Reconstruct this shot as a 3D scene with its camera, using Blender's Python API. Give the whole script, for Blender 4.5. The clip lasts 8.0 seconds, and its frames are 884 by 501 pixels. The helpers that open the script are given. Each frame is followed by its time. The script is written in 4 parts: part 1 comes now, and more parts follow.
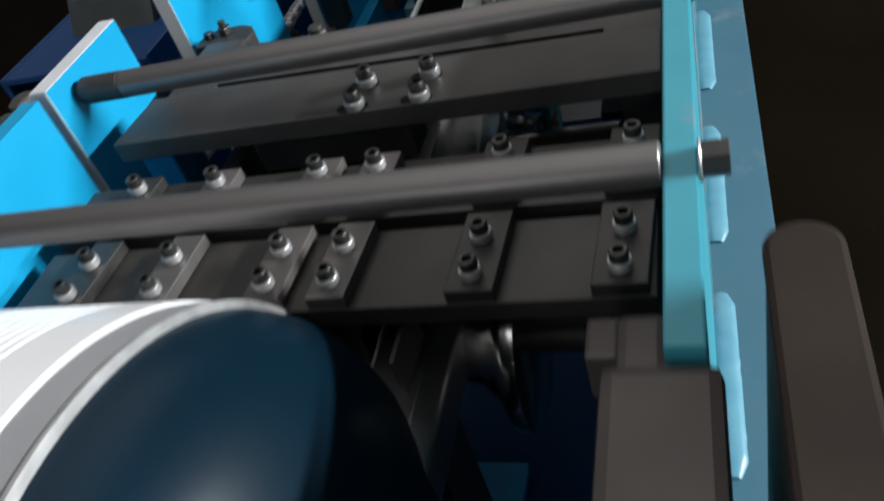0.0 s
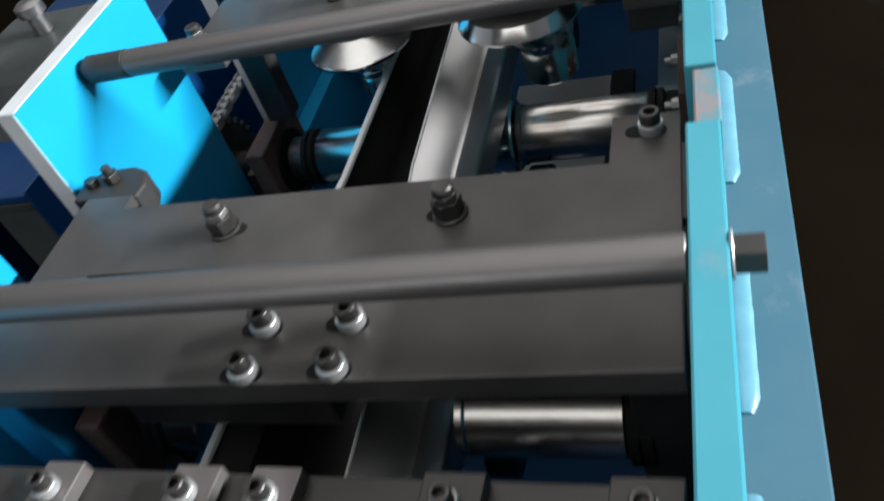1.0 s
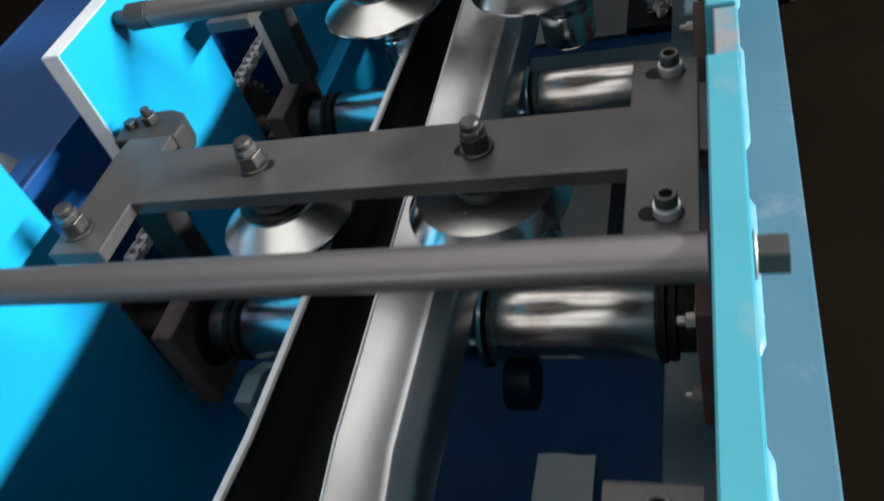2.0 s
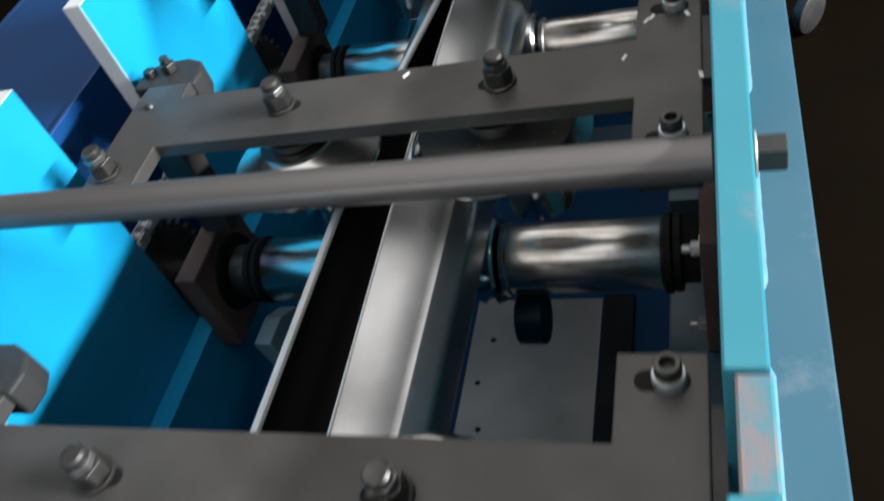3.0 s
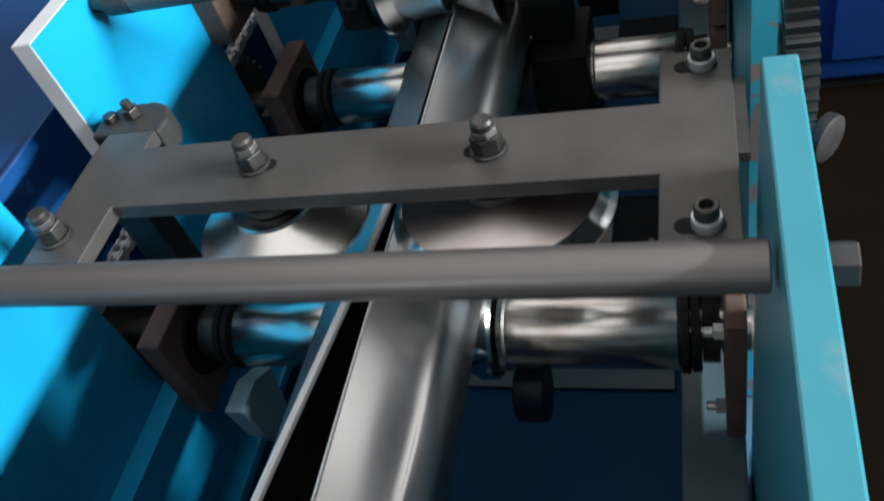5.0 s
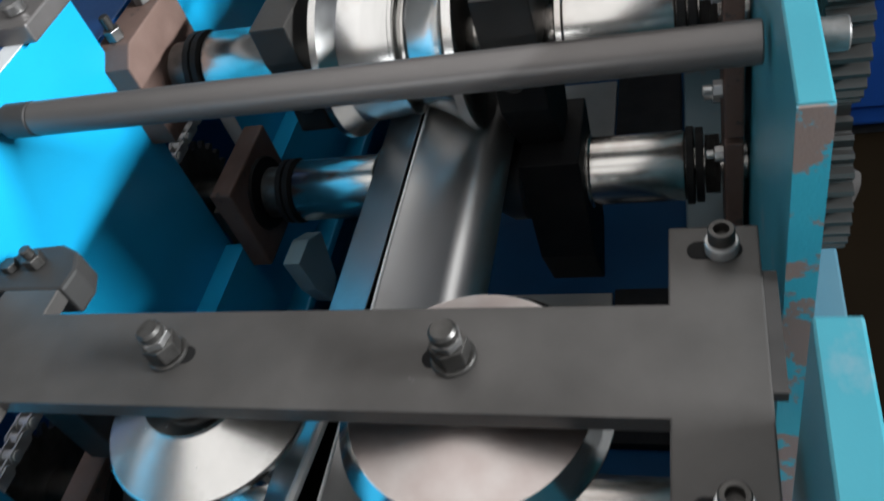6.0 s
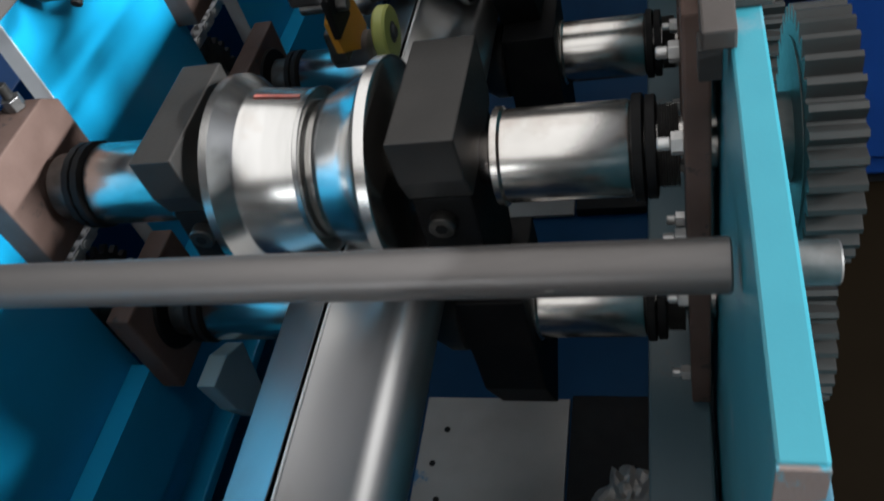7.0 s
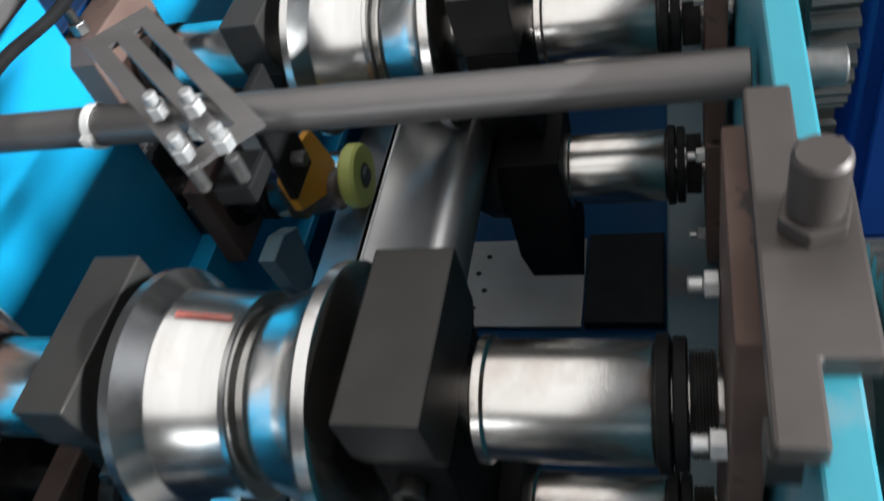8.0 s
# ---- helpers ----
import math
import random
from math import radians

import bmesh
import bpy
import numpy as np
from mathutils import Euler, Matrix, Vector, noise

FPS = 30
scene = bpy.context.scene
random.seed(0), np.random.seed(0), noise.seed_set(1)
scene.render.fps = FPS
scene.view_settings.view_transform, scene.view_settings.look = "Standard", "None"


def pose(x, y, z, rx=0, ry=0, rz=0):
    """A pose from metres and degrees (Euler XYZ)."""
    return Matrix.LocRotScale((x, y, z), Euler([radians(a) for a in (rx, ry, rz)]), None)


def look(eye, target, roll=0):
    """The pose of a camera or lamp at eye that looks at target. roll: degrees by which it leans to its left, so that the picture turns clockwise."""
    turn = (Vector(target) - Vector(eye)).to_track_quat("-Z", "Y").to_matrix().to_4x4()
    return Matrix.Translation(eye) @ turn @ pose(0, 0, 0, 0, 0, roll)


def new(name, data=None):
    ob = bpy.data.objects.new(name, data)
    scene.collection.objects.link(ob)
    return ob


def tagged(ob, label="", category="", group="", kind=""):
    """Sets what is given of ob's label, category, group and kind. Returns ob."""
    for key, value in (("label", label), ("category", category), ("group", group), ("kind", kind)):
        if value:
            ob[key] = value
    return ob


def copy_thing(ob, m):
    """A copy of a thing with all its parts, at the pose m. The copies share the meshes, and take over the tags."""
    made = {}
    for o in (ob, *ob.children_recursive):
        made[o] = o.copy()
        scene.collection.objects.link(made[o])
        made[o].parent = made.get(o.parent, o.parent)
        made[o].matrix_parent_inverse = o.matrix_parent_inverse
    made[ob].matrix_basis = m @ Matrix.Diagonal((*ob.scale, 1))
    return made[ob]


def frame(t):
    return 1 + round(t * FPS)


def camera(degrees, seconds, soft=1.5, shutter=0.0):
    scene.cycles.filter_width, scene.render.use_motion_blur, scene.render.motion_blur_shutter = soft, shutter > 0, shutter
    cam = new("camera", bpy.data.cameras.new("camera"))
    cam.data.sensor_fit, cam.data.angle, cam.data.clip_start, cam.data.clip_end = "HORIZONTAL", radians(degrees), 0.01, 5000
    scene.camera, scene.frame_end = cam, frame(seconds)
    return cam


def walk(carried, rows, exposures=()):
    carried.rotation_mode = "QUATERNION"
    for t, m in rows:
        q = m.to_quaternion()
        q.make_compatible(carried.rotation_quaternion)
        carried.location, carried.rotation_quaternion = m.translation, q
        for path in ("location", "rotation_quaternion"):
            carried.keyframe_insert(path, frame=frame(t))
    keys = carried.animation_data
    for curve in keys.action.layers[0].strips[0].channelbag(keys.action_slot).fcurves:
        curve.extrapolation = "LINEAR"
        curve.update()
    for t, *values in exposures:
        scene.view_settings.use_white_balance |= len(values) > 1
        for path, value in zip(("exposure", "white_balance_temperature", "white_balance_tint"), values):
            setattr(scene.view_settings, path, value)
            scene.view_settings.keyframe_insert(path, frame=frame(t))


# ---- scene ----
cam = camera(56.2, 8.0, soft=1.9, shutter=0.35)
PATH = [
    (0, (0.185, -1.137, 1.35), (-0.439, 0.265, 0.067), -19.7),
    (0.1, (0.179, -1.097, 1.359), (-0.437, 0.299, 0.066), -19.8),
    (0.3, (0.175, -1.009, 1.366), (-0.448, 0.365, 0.053), -20.5),
    (0.5, (0.172, -0.958, 1.362), (-0.451, 0.415, 0.047), -20.5),
    (1, (0.176, -0.801, 1.356), (-0.466, 0.535, 0.014), -21.5),
    (1.2, (0.178, -0.73, 1.36), (-0.468, 0.595, 0.009), -20.8),
    (2.3, (0.1641, -0.3869, 1.3590), (-0.4917, 0.8876, -0.0360), -22.0),
    (2.5, (0.1642, -0.3229, 1.3620), (-0.5061, 0.9235, -0.0510), -22.9),
    (3, (0.1652, -0.1639, 1.3600), (-0.4933, 1.0916, -0.0510), -23.0),
    (3.5, (0.1751, -0.0097, 1.3710), (-0.4828, 1.2058, -0.0740), -23.7),
    (4, (0.1799, 0.0824, 1.3510), (-0.4637, 1.3520, -0.0540), -22.0),
    (4.5, (0.1505, 0.1900, 1.3470), (-0.4682, 1.4610, -0.0670), -21.1),
    (6, (0.1227, 0.4856, 1.3400), (-0.4899, 1.7467, -0.0870), -21.3),
    (6.5, (0.1305, 0.5768, 1.3390), (-0.4790, 1.8319, -0.0940), -21.2),
    (7, (0.1363, 0.6668, 1.3400), (-0.4212, 1.9197, -0.1160), -20.1),
    (7.5, (0.1311, 0.7558, 1.3340), (-0.4342, 2.0025, -0.1250), -20.0),
    (8, (0.1254, 0.8867, 1.3430), (-0.4517, 2.1103, -0.1290), -20.7),
]
walk(cam, [(t, look(eye, target, roll)) for t, eye, target, roll in PATH],
     exposures=[(0.0, -0.42), (0.6, 0.02), (1.2, 0.18), (3.0, 0.12), (6.5, 0.04), (8.0, 0.2)])

# ---- world and light ----
world = bpy.data.worlds.new("hall_sky")
scene.world = world
world.use_nodes = True
wn = world.node_tree.nodes
sky = wn.new("ShaderNodeTexSky")
sky.sky_type, sky.sun_disc = 'NISHITA', False
sky.sun_elevation, sky.sun_rotation = radians(35), radians(90)
world.node_tree.links.new(sky.outputs[0], wn["Background"].inputs[0])
wn["Background"].inputs[1].default_value = 0.1


def area(name, m, sx, sy, power, colour):
    data = bpy.data.lights.new(name, 'AREA')
    data.shape, data.size, data.size_y, data.energy, data.color = 'RECTANGLE', sx, sy, power, colour
    ob = new(name, data)
    ob.matrix_world = m
    return ob


# daylight through the long window band in the wall beyond the gear side
WINDOW_POWER, ROOF_POWER, REAR_POWER = 1500, 250, 175
area("window_light", look((6.9, 0.6, 3.30), (0, 0.6, 0.9)), 3.2, 0.2, WINDOW_POWER, (0.93, 0.97, 1.0))
# translucent roof sheets over the line
area("roof_light", look((-1.0, 1.5, 5.9), (-1.0, 1.5, 0)), 4.4, 15.0, ROOF_POWER, (1.0, 0.985, 0.97))
# unseen lamp added behind the start of the line for light from the rear
area("door_light", look((-2.2, -7.9, 2.0), (-0.5, 0, 1.0)), 3.0, 3.4, REAR_POWER, (0.95, 0.98, 1.0))


# ---- materials ----
def node_material(name):
    m = bpy.data.materials.new(name)
    m.use_nodes = True
    return m, m.node_tree.nodes, m.node_tree.links, m.node_tree.nodes["Principled BSDF"]


def surface(name, base, other, rough=(0.35, 0.55), metal=0.0, scale=30.0, grain=400.0, bump=0.05,
            stretch=(1, 1, 1), wear=None, wear_at=0.62, wear_scale=14.0, coat=0.0, vary=0.0, spec=0.5, wear_soft=0.03, brushed=None):
    """Two scales of variation, optional worn patches, fine relief."""
    m, n, l, b = node_material(name)
    tc = n.new("ShaderNodeTexCoord")
    mp = n.new("ShaderNodeMapping")
    mp.inputs["Scale"].default_value = stretch
    l.new(tc.outputs["Object"], mp.inputs["Vector"])
    big = n.new("ShaderNodeTexNoise")
    big.inputs["Scale"].default_value, big.inputs["Detail"].default_value = scale, 5
    l.new(mp.outputs[0], big.inputs["Vector"])
    fine = n.new("ShaderNodeTexNoise")
    fine.inputs["Scale"].default_value, fine.inputs["Detail"].default_value = grain, 3
    l.new(mp.outputs[0], fine.inputs["Vector"])
    ramp = n.new("ShaderNodeValToRGB")
    ramp.color_ramp.elements[0].position, ramp.color_ramp.elements[1].position = 0.35, 0.68
    ramp.color_ramp.elements[0].color, ramp.color_ramp.elements[1].color = (*base, 1), (*other, 1)
    l.new(big.outputs["Fac"], ramp.inputs[0])
    colour = ramp.outputs[0]
    if vary:
        info = n.new("ShaderNodeObjectInfo")
        hsv = n.new("ShaderNodeHueSaturation")
        mr = n.new("ShaderNodeMapRange")
        mr.inputs["To Min"].default_value, mr.inputs["To Max"].default_value = 1 - vary, 1 + vary
        l.new(info.outputs["Random"], mr.inputs["Value"])
        l.new(mr.outputs[0], hsv.inputs["Value"])
        l.new(colour, hsv.inputs["Color"])
        colour = hsv.outputs[0]
    if wear:
        w = n.new("ShaderNodeTexNoise")
        w.inputs["Scale"].default_value, w.inputs["Detail"].default_value, w.inputs["Roughness"].default_value = wear_scale, 8, 0.65
        l.new(tc.outputs["Object"], w.inputs["Vector"])
        wr = n.new("ShaderNodeValToRGB")
        wr.color_ramp.elements[0].position, wr.color_ramp.elements[1].position = wear_at, wear_at + wear_soft
        l.new(w.outputs["Fac"], wr.inputs[0])
        mix = n.new("ShaderNodeMix")
        mix.data_type = 'RGBA'
        l.new(wr.outputs[0], mix.inputs[0])
        l.new(colour, mix.inputs[6])
        mix.inputs[7].default_value = (*wear, 1)
        colour = mix.outputs[2]
    l.new(colour, b.inputs["Base Color"])
    rr = n.new("ShaderNodeMapRange")
    rr.inputs["To Min"].default_value, rr.inputs["To Max"].default_value = rough
    l.new(fine.outputs["Fac"], rr.inputs["Value"])
    l.new(rr.outputs[0], b.inputs["Roughness"])
    b.inputs["Metallic"].default_value = metal
    b.inputs["Specular IOR Level"].default_value = spec
    b.inputs["Coat Weight"].default_value = coat
    b.inputs["Coat Roughness"].default_value = 0.15
    if brushed:                                            # lathe marks run round this axis
        tan = n.new("ShaderNodeTangent")
        tan.direction_type, tan.axis = 'RADIAL', brushed[0]
        b.inputs["Anisotropic"].default_value = brushed[1]
        l.new(tan.outputs[0], b.inputs["Tangent"])
    bp = n.new("ShaderNodeBump")
    bp.inputs["Strength"].default_value, bp.inputs["Distance"].default_value = bump, 0.001
    l.new(fine.outputs["Fac"], bp.inputs["Height"])
    l.new(bp.outputs[0], b.inputs["Normal"])
    return m


CYAN = surface("cyan_paint", (0.004, 0.285, 0.52), (0.006, 0.32, 0.57), (0.3, 0.45), scale=9, grain=700, bump=0.06, vary=0.06)
TEAL = surface("teal_paint_top", (0.040, 0.270, 0.345), (0.048, 0.305, 0.380), (0.3, 0.5), scale=12, grain=600, bump=0.08,
               wear=(0.25, 0.30, 0.34), wear_at=0.60, wear_scale=10, wear_soft=0.16, vary=0.10)
CHIPPED = surface("chipped_teal_paint", (0.03, 0.36, 0.50), (0.04, 0.40, 0.53), (0.35, 0.6), scale=12, grain=500, bump=0.2,
                  wear=(0.26, 0.20, 0.18), wear_at=0.49, wear_scale=26)
# flange paint made paler for light on the convex beads
WELD = surface("lit_weld_paint", (0.11, 0.28, 0.36), (0.14, 0.32, 0.40), (0.25, 0.4), scale=30, grain=200, bump=0.2)
WORNCAP = surface("rubbed_teal_paint", (0.045, 0.26, 0.33), (0.055, 0.285, 0.36), (0.35, 0.6), scale=12, grain=500, bump=0.15,
                  wear=(0.27, 0.22, 0.22), wear_at=0.44, wear_scale=16, wear_soft=0.12)
RAIL = surface("dull_blue_grey_paint", (0.045, 0.085, 0.105), (0.06, 0.105, 0.125), (0.35, 0.5), scale=9, grain=300, bump=0.1,
               wear=(0.08, 0.085, 0.09), wear_at=0.6, wear_scale=12)
PALE = surface("pale_blue_paint", (0.054, 0.140, 0.192), (0.070, 0.154, 0.198), (0.28, 0.45), scale=7, grain=500, bump=0.1,
               wear=(0.15, 0.20, 0.24), wear_at=0.60, wear_scale=11, wear_soft=0.12)
GUARD = surface("deep_blue_sheet", (0.001, 0.044, 0.16), (0.002, 0.056, 0.20), (0.35, 0.5), scale=5, grain=300, bump=0.05)
# the cyan paint darkened for bed surfaces that lie in shade
BED = surface("shaded_blue_paint", (0.003, 0.13, 0.30), (0.004, 0.17, 0.36), (0.3, 0.5), scale=6, grain=500, bump=0.08)
# bed paint again, darker still for the shade inside the bed
TRAY = surface("shade_darkened_blue_tray", (0.001, 0.032, 0.088), (0.0015, 0.045, 0.115), (0.4, 0.6), scale=7, grain=300, bump=0.1, spec=0.12)
EDGE = surface("pale_sheen_edge", (0.55, 0.58, 0.60), (0.66, 0.68, 0.70), (0.4, 0.6), scale=20, grain=300, bump=0.1)
HEM = surface("bright_sheared_edge", (0.78, 0.78, 0.77), (0.85, 0.85, 0.84), (0.3, 0.42), metal=0.1, scale=30, grain=300, bump=0.05)
NAVY = surface("navy_painted_steel", (0.002, 0.026, 0.12), (0.003, 0.034, 0.15), (0.35, 0.5), scale=5, grain=300, bump=0.05)
PLATE = surface("satin_black_oxide_steel", (0.066, 0.062, 0.059), (0.094, 0.088, 0.084), (0.34, 0.55), metal=0.4, scale=14, grain=500,
                bump=0.06, wear=(0.15, 0.14, 0.14), wear_at=0.70, wear_scale=18)
ROD = surface("drawn_grey_steel", (0.140, 0.131, 0.127), (0.190, 0.178, 0.173), (0.34, 0.5), metal=0.6, scale=20, grain=500, bump=0.05,
              stretch=(0.15, 1, 1))
DARKSTEEL = surface("dark_steel", (0.045, 0.043, 0.042), (0.07, 0.066, 0.064), (0.4, 0.6), metal=0.5, scale=25, grain=400, bump=0.1)
OILPLATE = surface("oily_black_plate", (0.040, 0.038, 0.036), (0.060, 0.056, 0.053), (0.34, 0.5), metal=0.4, scale=14, grain=400, bump=0.08)
BLACK = surface("black_rubber_oil_and_shade", (0.008, 0.008, 0.009), (0.014, 0.014, 0.014), (0.5, 0.7), scale=30, grain=400, bump=0.1, spec=0.12)
ROLL = surface("satin_ground_roll_steel", (0.60, 0.595, 0.58), (0.70, 0.695, 0.68), (0.17, 0.26), metal=1.0, scale=9, grain=150, bump=0.004,
               stretch=(6, 1, 1), wear=(0.60, 0.54, 0.49), wear_at=0.54, wear_scale=16, wear_soft=0.2, brushed=("X", 0.5))
# dark grey of the clamps, also stands in for shade inside the strip
SHADE_AND_CLAMP = surface("dark_grey_shade_and_clamp", (0.022, 0.022, 0.022), (0.035, 0.034, 0.033), (0.45, 0.6), scale=10, grain=200, bump=0.05, stretch=(1, 0.25, 1), spec=0.3)
CHROME = surface("polished_roll_steel", (0.74, 0.73, 0.71), (0.82, 0.81, 0.79), (0.12, 0.18), metal=1.0, scale=20, grain=150, bump=0.006,
                 stretch=(4, 1, 1), brushed=("Z", 0.4))
CROWN = surface("faced_roll_steel", (0.62, 0.61, 0.59), (0.72, 0.71, 0.69), (0.2, 0.3), metal=1.0, scale=14, grain=300, bump=0.03,
                wear=(0.50, 0.47, 0.43), wear_at=0.55, wear_scale=13, wear_soft=0.22, brushed=("Z", 0.75))
TURNED = surface("turned_roll_steel", (0.55, 0.535, 0.51), (0.64, 0.625, 0.60), (0.16, 0.28), metal=1.0, scale=18, grain=600, bump=0.05,
                 wear=(0.46, 0.40, 0.36), wear_at=0.52, wear_scale=13, wear_soft=0.22, brushed=("X", 0.5))
ZINC = surface("galvanised_strip", (0.50, 0.50, 0.50), (0.60, 0.60, 0.60), (0.31, 0.41), metal=1.0, scale=10, grain=90, bump=0.004,
               stretch=(1, 0.25, 1), wear=(0.42, 0.405, 0.395), wear_at=0.52, wear_scale=7, wear_soft=0.3)
BOLT = surface("zinc_plated_bolt", (0.15, 0.145, 0.14), (0.28, 0.275, 0.27), (0.28, 0.5), metal=0.85, scale=60, grain=500, bump=0.1, vary=0.15)
STUD = surface("dark_threaded_stud", (0.055, 0.053, 0.050), (0.11, 0.105, 0.10), (0.3, 0.5), metal=0.8, scale=60, grain=500, bump=0.15)
WASHER = surface("bright_washer", (0.46, 0.455, 0.45), (0.66, 0.66, 0.65), (0.3, 0.45), metal=0.6, scale=50, grain=400, bump=0.05)
BROWN = surface("rust_brown_bearing_block", (0.105, 0.066, 0.054), (0.150, 0.098, 0.082), (0.5, 0.7), metal=0.0, spec=0.25, scale=18, grain=300, bump=0.15,
                wear=(0.06, 0.05, 0.048), wear_at=0.60, wear_scale=24)
GREYBROWN = surface("greasy_gate_steel", (0.074, 0.063, 0.058), (0.105, 0.091, 0.085), (0.35, 0.55), metal=0.4, scale=12, grain=300, bump=0.12)
STRIP = surface("worn_clamp_strip_steel", (0.10, 0.091, 0.087), (0.15, 0.136, 0.130), (0.35, 0.55), metal=0.4, scale=16, grain=300, bump=0.1)
RUSTSHEET = surface("dull_brown_primed_sheet", (0.034, 0.026, 0.022), (0.052, 0.040, 0.034), (0.7, 0.85), scale=9, grain=200, bump=0.15, spec=0.08)
SILVER = surface("silver_paint", (0.86, 0.85, 0.845), (0.91, 0.90, 0.895), (0.25, 0.38), metal=0.1, scale=10, grain=400, bump=0.05)
CASTSILVER = surface("dull_silver_paint", (0.36, 0.36, 0.37), (0.42, 0.41, 0.42), (0.35, 0.5), metal=0.3, scale=14, grain=300, bump=0.08)
GLOSSBLUE = surface("gloss_dark_blue_enamel", (0.0012, 0.011, 0.021), (0.002, 0.015, 0.029), (0.3, 0.4), scale=6, grain=300, bump=0.03, spec=0.2)
SILVERBLUE = surface("pale_blue_grey_sheet", (0.26, 0.40, 0.46), (0.32, 0.46, 0.51), (0.35, 0.5), scale=12, grain=300, bump=0.1)
PAN = surface("grey_sheet_metal", (0.20, 0.19, 0.18), (0.26, 0.25, 0.24), (0.35, 0.5), metal=0.5, scale=10, grain=300, bump=0.06,
              wear=(0.06, 0.14, 0.24), wear_at=0.66, wear_scale=9)
FLOOR = surface("very_dark_concrete", (0.0050, 0.0031, 0.0014), (0.0080, 0.0051, 0.0025), (0.6, 0.85), scale=1.6, grain=60, bump=0.3,
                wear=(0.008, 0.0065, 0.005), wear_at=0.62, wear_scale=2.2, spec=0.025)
WALL = surface("grey_hall_cladding", (0.14, 0.145, 0.15), (0.18, 0.185, 0.19), (0.6, 0.8), scale=0.8, grain=30, bump=0.1)
ROOF = surface("dim_roof_sheet", (0.10, 0.10, 0.11), (0.13, 0.13, 0.14), (0.6, 0.8), scale=0.7, grain=30, bump=0.1)
CASTING = surface("grey_green_casting", (0.034, 0.040, 0.041), (0.054, 0.062, 0.063), (0.4, 0.6), scale=12, grain=200, bump=0.3)
GREEN = surface("yellow_green_urethane", (0.36, 0.40, 0.10), (0.42, 0.46, 0.13), (0.35, 0.5), scale=20, grain=300, bump=0.05)
ORANGE = surface("amber_plastic", (0.55, 0.24, 0.015), (0.62, 0.28, 0.02), (0.35, 0.5), scale=20, grain=300, bump=0.05)
WHITE = surface("white_nylon", (0.72, 0.71, 0.68), (0.78, 0.77, 0.74), (0.4, 0.55), scale=30, grain=300, bump=0.05)
FLECK = surface("small_white_fleck", (0.75, 0.75, 0.73), (0.85, 0.85, 0.83), (0.3, 0.5), scale=30, grain=300, bump=0.05)
RED = surface("red_layout_ink", (0.72, 0.16, 0.12), (0.70, 0.34, 0.30), (0.3, 0.5), scale=90, grain=300, bump=0.05)
PINK = surface("pinkish_roll_face", (0.52, 0.45, 0.43), (0.60, 0.55, 0.53), (0.28, 0.4), metal=1.0, scale=40, grain=300, bump=0.05)


# ---- mesh helpers ----
def part(name, bm, material, parent, label=""):
    me = bpy.data.meshes.new(name)
    bm.to_mesh(me)
    bm.free()
    me.materials.append(material)
    ob = new(name, me)
    if parent is not None:
        ob.parent = parent
    if label:
        ob["label"] = label
    return ob


def shared(name, me, parent, m, label=""):
    ob = new(name, me)
    ob.parent = parent
    ob.matrix_basis = m
    if label:
        ob["label"] = label
    return ob


def thing(name, x, y, z, label, category, group="", kind=""):
    ob = new(name)
    ob.empty_display_size = 0.02
    ob.matrix_basis = pose(x, y, z)
    return tagged(ob, label, category, group, kind)


def smooth(bm, limit=35):
    bm.normal_update()
    for f in bm.faces:
        f.smooth = True
    for e in bm.edges:
        if len(e.link_faces) == 2 and e.calc_face_angle(0) > radians(limit):
            e.smooth = False
    return bm


def add_box(bm, x0, x1, y0, y1, z0, z1, bevel=0.0):
    r = bmesh.ops.create_cube(bm, size=1.0, matrix=Matrix.Translation(((x0 + x1) / 2, (y0 + y1) / 2, (z0 + z1) / 2))
                              @ Matrix.Diagonal((abs(x1 - x0), abs(y1 - y0), abs(z1 - z0), 1)))
    if bevel:
        edges = list({e for v in r["verts"] for e in v.link_edges})
        bmesh.ops.bevel(bm, geom=edges, offset=bevel, segments=2, affect='EDGES', profile=0.6)
    return bm


def box(x0, x1, y0, y1, z0, z1, bevel=0.0):
    return add_box(bmesh.new(), x0, x1, y0, y1, z0, z1, bevel)


AXES = {'x': Matrix(((0, 0, 1, 0), (1, 0, 0, 0), (0, 1, 0, 0), (0, 0, 0, 1))),
        'y': Matrix(((1, 0, 0, 0), (0, 0, 1, 0), (0, -1, 0, 0), (0, 0, 0, 1))),
        'z': Matrix.Identity(4)}


def add_lathe(bm, profile, axis='z', at=(0, 0, 0), seg=40, closed=True):
    """Turns (radius, along) points about an axis through at."""
    m = Matrix.Translation(at) @ AXES[axis]
    rings = []
    for r, h in profile:
        rings.append([bm.verts.new(m @ Vector((r * math.cos(2 * math.pi * i / seg), r * math.sin(2 * math.pi * i / seg), h)))
                      for i in range(seg)])
    for a, b in zip(rings, rings[1:]):
        for i in range(seg):
            j = (i + 1) % seg
            bm.faces.new((a[i], a[j], b[j], b[i]))
    if closed:
        bm.faces.new(rings[0][::-1])
        bm.faces.new(rings[-1])
    bmesh.ops.recalc_face_normals(bm, faces=bm.faces)
    return smooth(bm)


def lathe(profile, axis='z', at=(0, 0, 0), seg=40, closed=True):
    return add_lathe(bmesh.new(), profile, axis, at, seg, closed)


def rod(r, h0, h1, axis='z', at=(0, 0, 0), seg=32, c=0.001):
    return lathe([(r - c, h0), (r, h0 + c), (r, h1 - c), (r - c, h1)], axis, at, seg)


